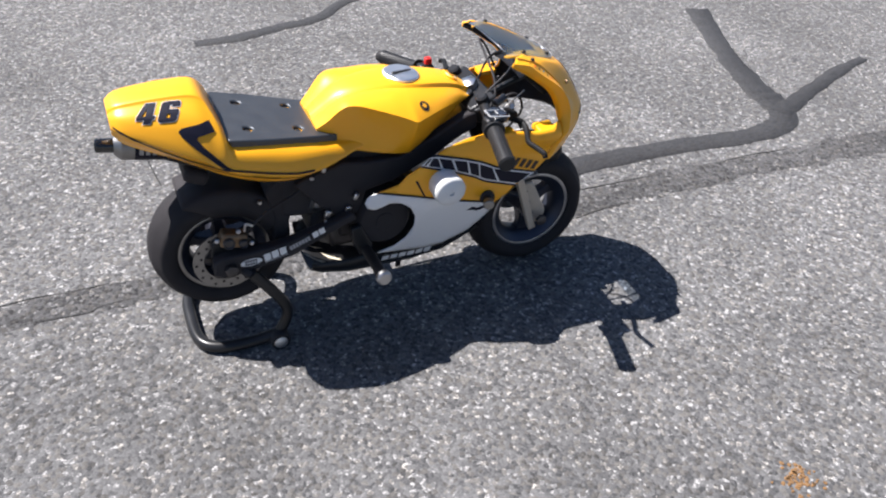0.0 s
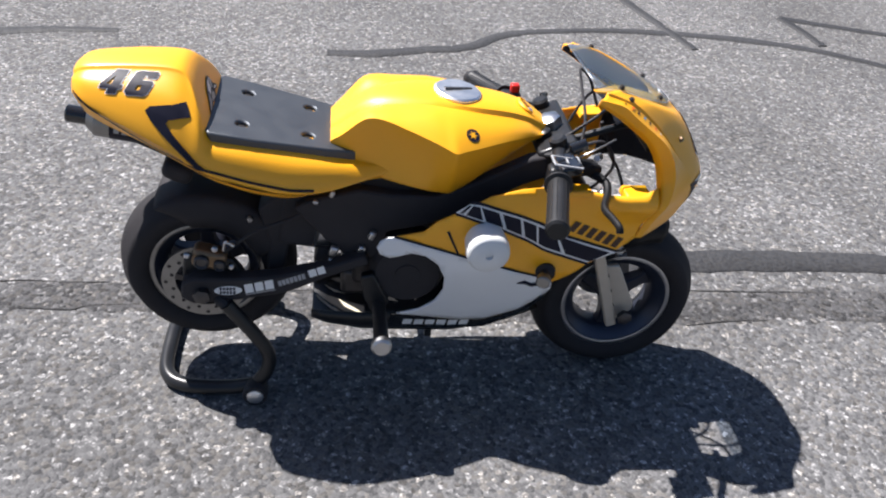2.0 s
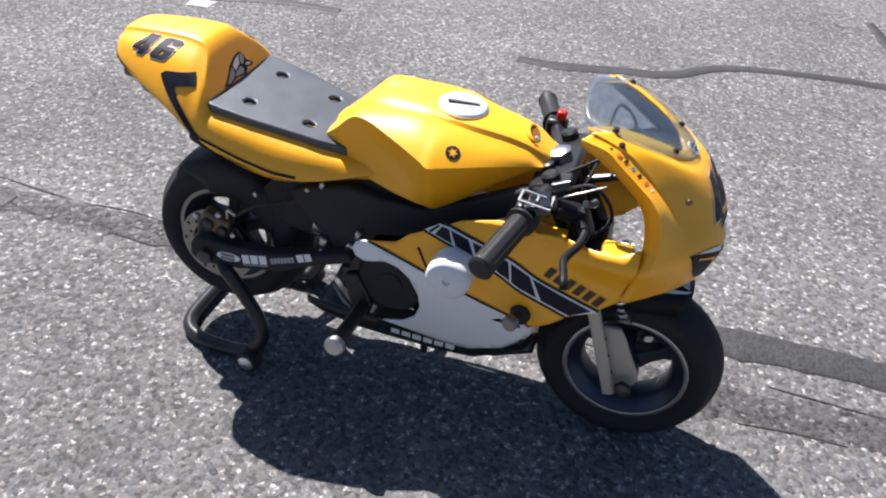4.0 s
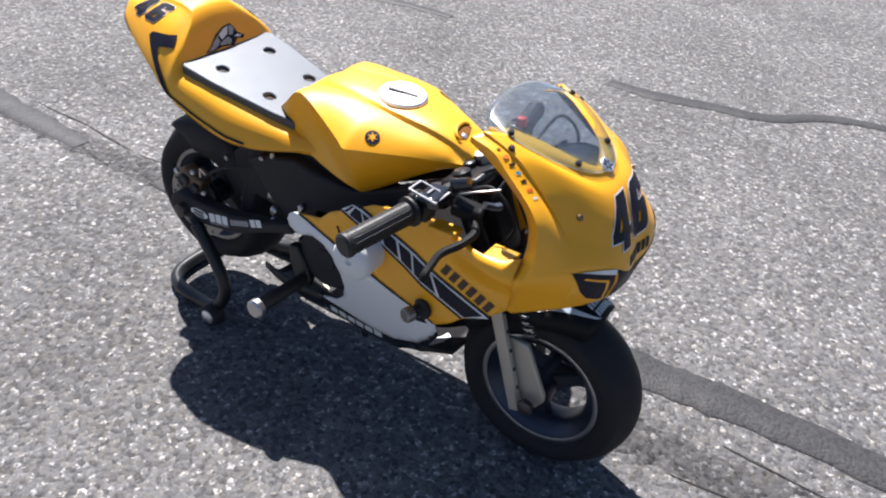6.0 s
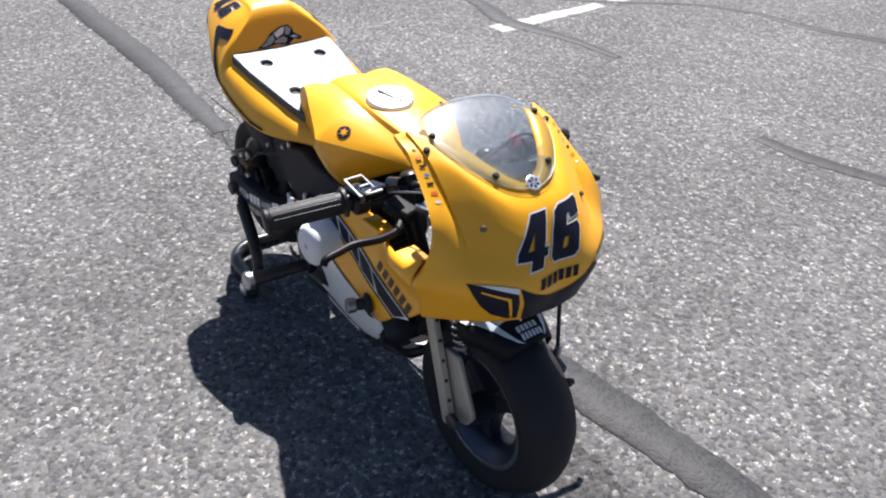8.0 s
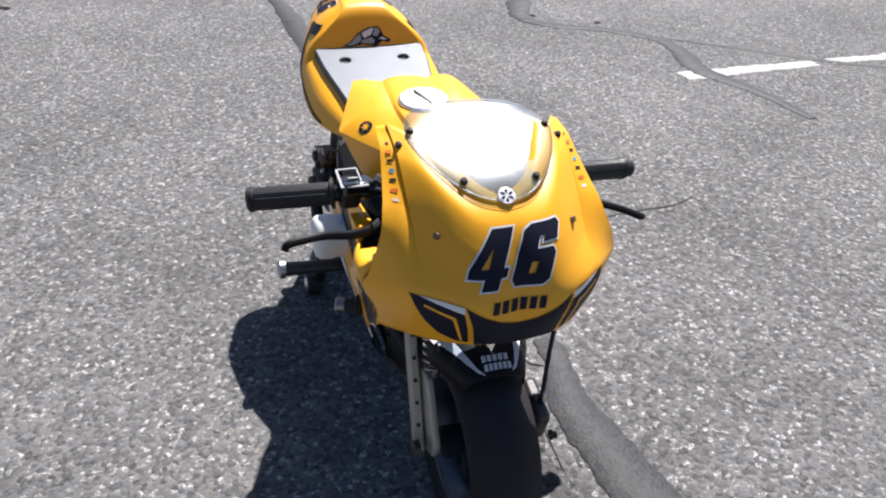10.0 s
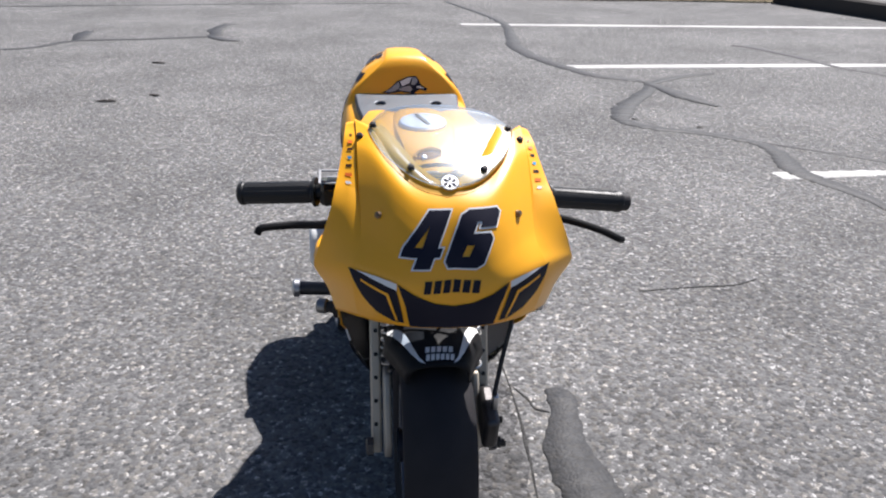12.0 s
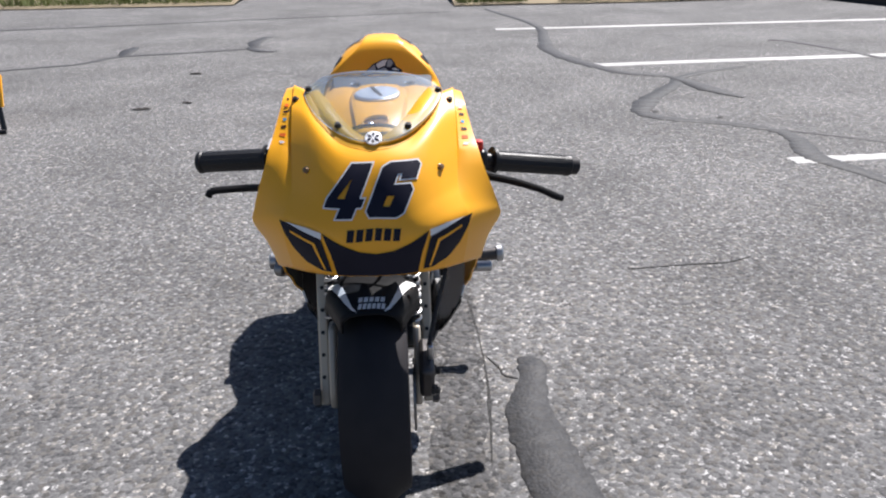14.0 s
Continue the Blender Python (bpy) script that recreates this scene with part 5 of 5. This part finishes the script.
for place, size in (((-0.487, -0.086, 0.274), (0.013, 0.010, 0.018)), ((-0.444, -0.084, 0.276), (0.012, 0.010, 0.014)), ((-0.429, -0.086, 0.303), (0.010, 0.010, 0.016)), ((-0.486, -0.084, 0.255), (0.018, 0.008, 0.005)), ((-0.513, -0.082, 0.358), (0.009, 0.006, 0.007)), ((-0.489, -0.082, 0.372), (0.008, 0.006, 0.012))):
    b = bmesh.new()
    block(b, place, size, (10, 20, 5))
    part("fitting", b, STEEL, bike, "bright metal fitting", bevel=0.003)


def swing_arm(s):
    y0, y1 = s * 0.078, s * 0.104
    arm = prism([(-0.715, 0.222), (-0.700, 0.232), (-0.640, 0.232), (-0.575, 0.236), (-0.500, 0.254), (-0.440, 0.276), (-0.432, 0.260), (-0.490, 0.238), (-0.560, 0.205), (-0.640, 0.190), (-0.700, 0.184), (-0.718, 0.196)], y0, y1)
    return part("swing_arm", arm, FRAME_BLACK, bike, "black swing arm with white sponsor lettering", bevel=0.004)


for s in (-1, 1):
    arm = swing_arm(s)
    on = lambda lift: (lambda x, z: (x, s * (0.104 + lift), z))
    oval = [(-0.646 + 0.021 * math.cos(a) + 0.002 * math.sin(a), 0.2115 + 0.0085 * math.sin(a)) for a in (2 * math.pi * k / 20 for k in range(20))]
    part("sponsor_oval", sheet([oval], 0.05, on(0.0008)), WHITE_VINYL, arm, "white oval mark")
    letters(bars((-0.659, 0.2125), (-0.634, 0.2125), 0.005, 5) + bars((-0.659, 0.2055), (-0.634, 0.2055), 0.005, 5), lambda q: sheet([q], 0.05, on(0.0014)), BLACK_VINYL, arm)
    letters(bars((-0.620, 0.206), (-0.574, 0.2165), 0.0165, 3, 0.16, 0.1), lambda q: sheet([q], 0.05, on(0.0008)), WHITE_VINYL, arm)
    letters(bars((-0.569, 0.2195), (-0.527, 0.235), 0.010, 7, 0.2, 0.1), lambda q: sheet([q], 0.05, on(0.0008)), GREY_VINYL, arm)
    letters(bars((-0.522, 0.2365), (-0.496, 0.2465), 0.0135, 2, 0.14, 0.1), lambda q: sheet([q], 0.05, on(0.0008)), WHITE_VINYL, arm)
    part("sponsor_line", sheet([[(-0.620, 0.2025), (-0.575, 0.2125), (-0.575, 0.2145), (-0.620, 0.2045)]], 0.05, on(0.0008)), GREY_VINYL, arm)
part("rear_axle", tube([(-0.685, -0.115, 0.203), (-0.685, 0.115, 0.203)], 0.008, 3, 14), STEEL, bike)
for s in (-1, 1):
    part("axle_nut", lathe([(0, 0.013), (0.011, 0.013), (0.013, 0.008)], (-0.685, s * 0.104, 0.205), (0, s, 0), 6), DARK_METAL, bike)
# rear caliper over the disc, on a dark plate round the axle
b = bmesh.new()
block(b, (-0.672, -0.083, 0.261), (0.050, 0.030, 0.030), (0, 14, 0))
rear_cal = part("rear_caliper", b, BRONZE, bike, "brown dusty brake caliper", bevel=0.006)
for x, z, r in ((-0.682, 0.262, 0.0115), (-0.656, 0.256, 0.0090)):
    part("piston_boss", lathe([(0, r), (0.007, r), (0.009, r * 0.8), (0.006, r * 0.6), (0.006, 0.001)], (x, -0.097, z), (0, -1, 0), 18), DARK_METAL, rear_cal)
for x, z in ((-0.703, 0.270), (-0.640, 0.250), (-0.662, 0.282)):
    part("caliper_bolt", lathe([(0, 0.0050), (0.005, 0.0050), (0.007, 0.003)], (x, -0.092, z), (0, -1, 0), 8), STEEL, rear_cal)
part("bleed_nipple", tube([(-0.650, -0.090, 0.276), (-0.646, -0.092, 0.292), (-0.634, -0.092, 0.286)], 0.0028, 8, 8), STEEL, rear_cal)
b = prism([(-0.712, 0.196), (-0.716, 0.222), (-0.712, 0.252), (-0.690, 0.264), (-0.640, 0.254), (-0.628, 0.232), (-0.640, 0.196), (-0.680, 0.182)], -0.074, -0.082)
part("caliper_bracket", b, BLACK_PAINT, rear_cal, "black caliper plate", bevel=0.003)
part("rear_brake_hose", tube([(-0.65, -0.085, 0.27), (-0.60, -0.088, 0.31), (-0.54, -0.075, 0.33), (-0.50, -0.07, 0.36)], 0.003, 20, 8), BLACK_MATT, bike)

# rear hugger over the tyre
rows = []
for i in range(30):
    a = radians(25 + 93 * i / 29)
    row = []
    for k in range(-9, 10):
        f = k / 9
        y = 0.057 * max(-1, min(1, f * 1.35))
        deep = max(0, abs(f) - 0.74) / 0.26
        rr = 0.1465 - 0.005 * min(1, abs(f) * 1.35) ** 3 - deep * (0.050 if i < 24 else 0.050 - 0.0075 * (i - 23))
        row.append(Vector((REAR_C[0] + rr * math.cos(a), y, REAR_C[2] + rr * math.sin(a))))
    rows.append(row)
bm = bmesh.new()
grid_faces(bm, rows)
hugger = part("rear_hugger", bm, FRAME_BLACK, bike, "matt black rear mudguard close to the tyre", smooth=50, thick=0.002)
b = prism([(-0.592, 0.220), (-0.566, 0.205), (-0.556, 0.26), (-0.530, 0.335), (-0.560, 0.365), (-0.60, 0.33), (-0.585, 0.27)], -0.060, 0.060)
part("hugger_front", b, FRAME_BLACK, hugger, bevel=0.004)
part("hugger_bolt", lathe([(0, 0.005), (0.004, 0.004)], (-0.612, -0.062, 0.315), (0, -1, 0), 10), STEEL, hugger)
b = bmesh.new()
block(b, (-0.715, 0, 0.378), (0.045, 0.09, 0.030), (0, 25, 0))
part("tail_bracket", b, FRAME_BLACK, bike, bevel=0.010)

# exhaust under the tail
silencer = part("silencer", lathe([(0, 0.016), (0.012, 0.026), (0.10, 0.026), (0.112, 0.018)], (-0.842, 0.012, 0.441), (0.98, 0, -0.17), 28), DISC_STEEL, bike, "silver silencer with a dark wrap under the tail")
part("tail_pipe", lathe([(-0.030, 0.011), (-0.028, 0.013), (0.006, 0.013), (0.004, 0.010), (-0.028, 0.010)], (-0.842, 0.012, 0.441), (0.98, 0, -0.17), 20, cap=False), BLACK_GLOSS, silencer)
part("silencer_wrap", lathe([(0.034, 0.0266), (0.098, 0.0266)], (-0.842, 0.012, 0.441), (0.98, 0, -0.17), 28, cap=False), BLACK_VINYL, silencer)
p0 = Vector((-0.842, 0.012, 0.441))
b = bmesh.new()
for k in range(4):
    c = p0 + Vector((0.044 + 0.011 * k, -0.0270, -0.006 - 0.002 * k))
    block(b, c, (0.007, 0.001, 0.014), (0, 10, 0))
part("wrap_mark", b, GREY_VINYL, silencer)
part("exhaust_pipe", tube([(-0.735, 0.012, 0.423), (-0.66, 0.02, 0.40), (-0.58, 0.045, 0.37), (-0.50, 0.05, 0.30), (-0.44, 0.04, 0.20), (-0.36, 0.02, 0.16)], [0.017, 0.016, 0.022, 0.028, 0.020, 0.016], 40, 16), DARK_METAL, bike, "dark expansion exhaust pipe")

# belly pan
rows = []
for x, zt, zb, w in ((-0.522, 0.152, 0.112, 0.078), (-0.498, 0.152, 0.100, 0.083), (-0.44, 0.150, 0.086, 0.085), (-0.385, 0.150, 0.078, 0.078), (-0.29, 0.148, 0.072, 0.072), (-0.245, 0.150, 0.082, 0.074), (-0.20, 0.150, 0.108, 0.083), (-0.168, 0.149, 0.128, 0.076), (-0.144, 0.147, 0.142, 0.066)):
    row = []
    for k in range(-10, 11):
        f = k / 10
        e = abs(f) ** 3.2
        row.append(Vector((x, w * math.copysign(min(1, abs(f) * 1.12) ** 0.8, f), zb + (zt - zb) * e)))
    rows.append(row)
bm = bmesh.new()
grid_faces(bm, rows)
belly = part("belly_pan", bm, BLACK_PAINT, bike, "smooth black belly pan under the engine", smooth=60, thick=0.003)
belly_tree = tree_of(belly)
# sunlight falling into the front of the pan, painted as a white patch
part("white_emblem", sticker([([(-0.215, -0.034), (-0.200, -0.041), (-0.184, -0.032), (-0.177, -0.012), (-0.192, 0.002), (-0.197, -0.010), (-0.211, -0.014)],)], "z", 1, belly_tree, 0.004, 0.008), WHITE_VINYL, belly, "white bird-shaped patch of painted sunlight")
# cream slivers paint the sun patches on the pan floor
for sliver in ([(-0.526, 0.016), (-0.510, 0.008), (-0.492, -0.006), (-0.470, -0.020), (-0.484, -0.019), (-0.500, -0.008), (-0.514, 0.002)], [(-0.480, 0.018), (-0.462, 0.006), (-0.438, -0.008), (-0.448, -0.010), (-0.468, -0.001)], [(-0.505, 0.046), (-0.488, 0.040), (-0.466, 0.034), (-0.486, 0.034)]):
    part("flame_sticker", sticker([(sliver,)], "z", 1, belly_tree, 0.004, 0.008), CREAM, belly, "cream sliver of painted sunlight on the pan floor")
for s in (-1, 1):
    b = bmesh.new()
    block(b, (-0.325, s * 0.05, 0.082), (0.012, 0.006, 0.022))
    part("drain_tab", b, BLACK_PAINT, belly, bevel=0.002)


# foot pegs, crash pucks and knobs
def peg(s):
    y = 0.10
    base = prism([(-0.445, 0.235), (-0.425, 0.240), (-0.400, 0.190), (-0.405, 0.165), (-0.428, 0.168), (-0.440, 0.195)], s * 0.086, s * 0.102)
    pg = part("foot_peg_bracket", base, BLACK_PAINT, bike, "black foot peg bracket", bevel=0.003)
    bar = part("foot_peg", lathe([(0, 0.0105), (0.104, 0.0120)], (-0.415, s * 0.098, 0.180), (0, s, 0.06), 22), DARK_METAL, pg, "dark knurled foot peg")
    part("peg_end", lathe([(0.103, 0.0125), (0.104, 0.0155), (0.113, 0.0155), (0.116, 0.012)], (-0.415, s * 0.098, 0.180), (0, s, 0.06), 22), ALLOY, bar, "bright alloy peg end")
    return pg


for s in (-1, 1):
    peg(s)
    part("crash_puck", lathe([(0, 0.030), (0.030, 0.0325), (0.040, 0.0315), (0.0455, 0.0265), (0.0465, 0.006), (0.042, 0.005), (0.042, 0.0006)], (-0.264, s * 0.128, 0.327), (0, s, 0), 40), PUCK, bike, "round white nylon crash puck", smooth=50)
    if s > 0:
        part("slider_peg", lathe([(0, 0.008), (0.034, 0.008), (0.036, 0.006)], (-0.150, 0.127, 0.272), (0, 1, 0), 20), ALLOY, bike, "plain alloy slider peg")
        continue
    y = s * (side_y(-0.162, 0.272) - 0.002)
    knob = part("slider_knob", lathe([(0, 0.0150), (0.007, 0.0155), (0.010, 0.0090), (0.022, 0.0085)], (-0.162, y, 0.270), (-0.35, s, 0), 24), BLACK_MATT, bike, "black slider knob on the fairing")
    part("knob_cap", lathe([(0.021, 0.0088), (0.023, 0.0110), (0.034, 0.0110), (0.036, 0.009)], (-0.162, y, 0.270), (-0.35, s, 0), 20), DISC_STEEL, knob, "worn grey end of the slider")

# ---- paddock stand ----
stand = thing("paddock_stand", (-0.66, 0, 0), "black tubular rear paddock stand holding the bike up", "bike stand")
legs = [(-0.612, -0.118, 0.028), (-0.66, -0.112, 0.016), (-0.728, -0.102, 0.013), (-0.762, -0.070, 0.0125), (-0.768, 0, 0.0125), (-0.762, 0.070, 0.0125), (-0.728, 0.102, 0.013), (-0.66, 0.112, 0.016), (-0.612, 0.118, 0.028)]
part("base_loop", tube(legs, 0.0125, 60, 14), BLACK_PAINT, stand, "bent black steel tube")
for s in (-1, 1):
    arm = part("upright", tube([(-0.612, s * 0.118, 0.026), (-0.592, s * 0.116, 0.060), (-0.590, s * 0.113, 0.090), (-0.610, s * 0.111, 0.130), (-0.650, s * 0.110, 0.190)], 0.0115, 26, 12), BLACK_PAINT, stand)
    part("hook", tube([(-0.645, s * 0.110, 0.183), (-0.660, s * 0.104, 0.192), (-0.655, s * 0.098, 0.186)], 0.009, 10, 10), BLACK_MATT, arm)
    wheelb = part("castor", lathe([(-0.012, 0.010), (-0.012, 0.019), (-0.009, 0.0205), (0.009, 0.0205), (0.012, 0.019), (0.012, 0.010)], (-0.612, s * 0.128, 0.0205), (0, 1, 0), 24), BLACK_MATT, stand)
    part("castor_cap", lathe([(0.012, 0.0135), (0.014, 0.0135), (0.016, 0.009), (0.017, 0.004)], (-0.612, s * 0.128, 0.0205), (0, s, 0), 20), BRUSHED, wheelb, "bright castor cap")

# ---- verge and distance ----
def verge(name, x0, x1, y0, y1, label):
    bm = bmesh.new()
    rows = []
    for i in range(13):
        x = x0 + (x1 - x0) * i / 12
        rows.append([Vector((x + 0.12 * noise.noise(Vector((x, y * 0.9, 0))) * (i == 0), y, 0.012 + 0.02 * min(i, 3) + 0.03 * (i > 1) * noise.noise(Vector((x * 1.3, y * 1.3, 2))))) for y in (y0 + (y1 - y0) * k / 60 for k in range(61))])
    grid_faces(bm, rows)
    return tagged(part(name, bm, DIRT, smooth=60), label, "ground", kind="structure")


def grass(name, x0, x1, y0, y1, count, label, seed):
    rng = random.Random(seed)
    verts, faces = [], []
    for _ in range(count):
        x, y = x0 + (x1 - x0) * rng.random() ** 1.4, y0 + (y1 - y0) * rng.random()
        h, a = 0.05 + 0.10 * rng.random(), rng.random() * 6.28
        if noise.noise(Vector((x * 1.1, y * 1.1, seed))) < -0.15:
            continue
        lx, ly = 0.5 * h * math.cos(a * 3.1), 0.5 * h * math.sin(a * 3.1)
        w = 0.006
        k = len(verts)
        verts += [(x - w * math.cos(a), y - w * math.sin(a), 0.03), (x + w * math.cos(a), y + w * math.sin(a), 0.03), (x + lx, y + ly, 0.03 + h)]
        faces.append((k, k + 1, k + 2))
    me = bpy.data.meshes.new(name)
    me.from_pydata(verts, [], faces)
    me.materials.append(GRASS)
    return tagged(new(name, me), label, "grass", kind="stuff")


verge("verge_right", -7.75, -12.0, 0.62, 5.2, "dusty soil verge along the car park")
grass("verge_grass", -7.8, -11.6, 0.65, 5.1, 16000, "dry yellow-green grass on the verge", 5)
verge("verge_left", -8.45, -12.0, -14.0, -1.75, "dusty soil verge along the car park")
grass("verge_grass", -8.55, -11.6, -14.0, -1.8, 24000, "dry yellow-green grass on the verge", 6)


def edging():
    """A dark weathered timber that edges the planting."""
    a, b = Vector((-7.75, 4.45, 0)), Vector((-5.2, 5.0, 0))
    d = (b - a).normalized()
    n = Vector((-d.y, d.x, 0))
    bm = bmesh.new()
    rows = []
    m = 30
    for i in range(m + 1):
        p = a + (b - a) * i / m
        j = 0.006 * noise.noise(p * 5)
        rows.append([p + Vector((0, 0, 0.0)), p + Vector((0, 0, 0.13 + j)), p + n * 0.02 + Vector((0, 0, 0.15 + j)), p + n * 0.16 + Vector((0, 0, 0.15)), p + n * 0.18 + Vector((0, 0, 0.0))])
    vs = grid_faces(bm, rows)
    bm.faces.new(vs[0])
    bm.faces.new(vs[-1][::-1])
    return tagged(part("timber_edging", bm, TIMBER, smooth=30), "dark weathered timber edging beside the parking bays", "edging", kind="structure")


edging()


def barrier():
    """A small folding barrier: a yellow board on black legs."""
    b0 = Vector((-2.40, -1.60, 0))
    t = thing("folding_barrier", tuple(b0), "small yellow folding barrier on black metal legs", "barrier")
    for s in (0, 1):
        y = -1.575 - 0.55 * s
        part("leg", tube([(-2.385, y, 0.012), (-2.405, y - 0.012, 0.10), (-2.43, y - 0.030, 0.23)], 0.011, 10, 10), BLACK_PAINT, t)
        part("foot", tube([(-2.375, y + 0.01, 0.0095), (-2.36, y - 0.06, 0.0095)], 0.0095, 3, 8), BLACK_MATT, t)
    bm = bmesh.new()
    block(bm, (-2.425, -1.87, 0.165), (0.016, 0.60, 0.13), (0, -16, 0))
    part("board", bm, YELLOW, t, "yellow board", bevel=0.004)
    return t


barrier()
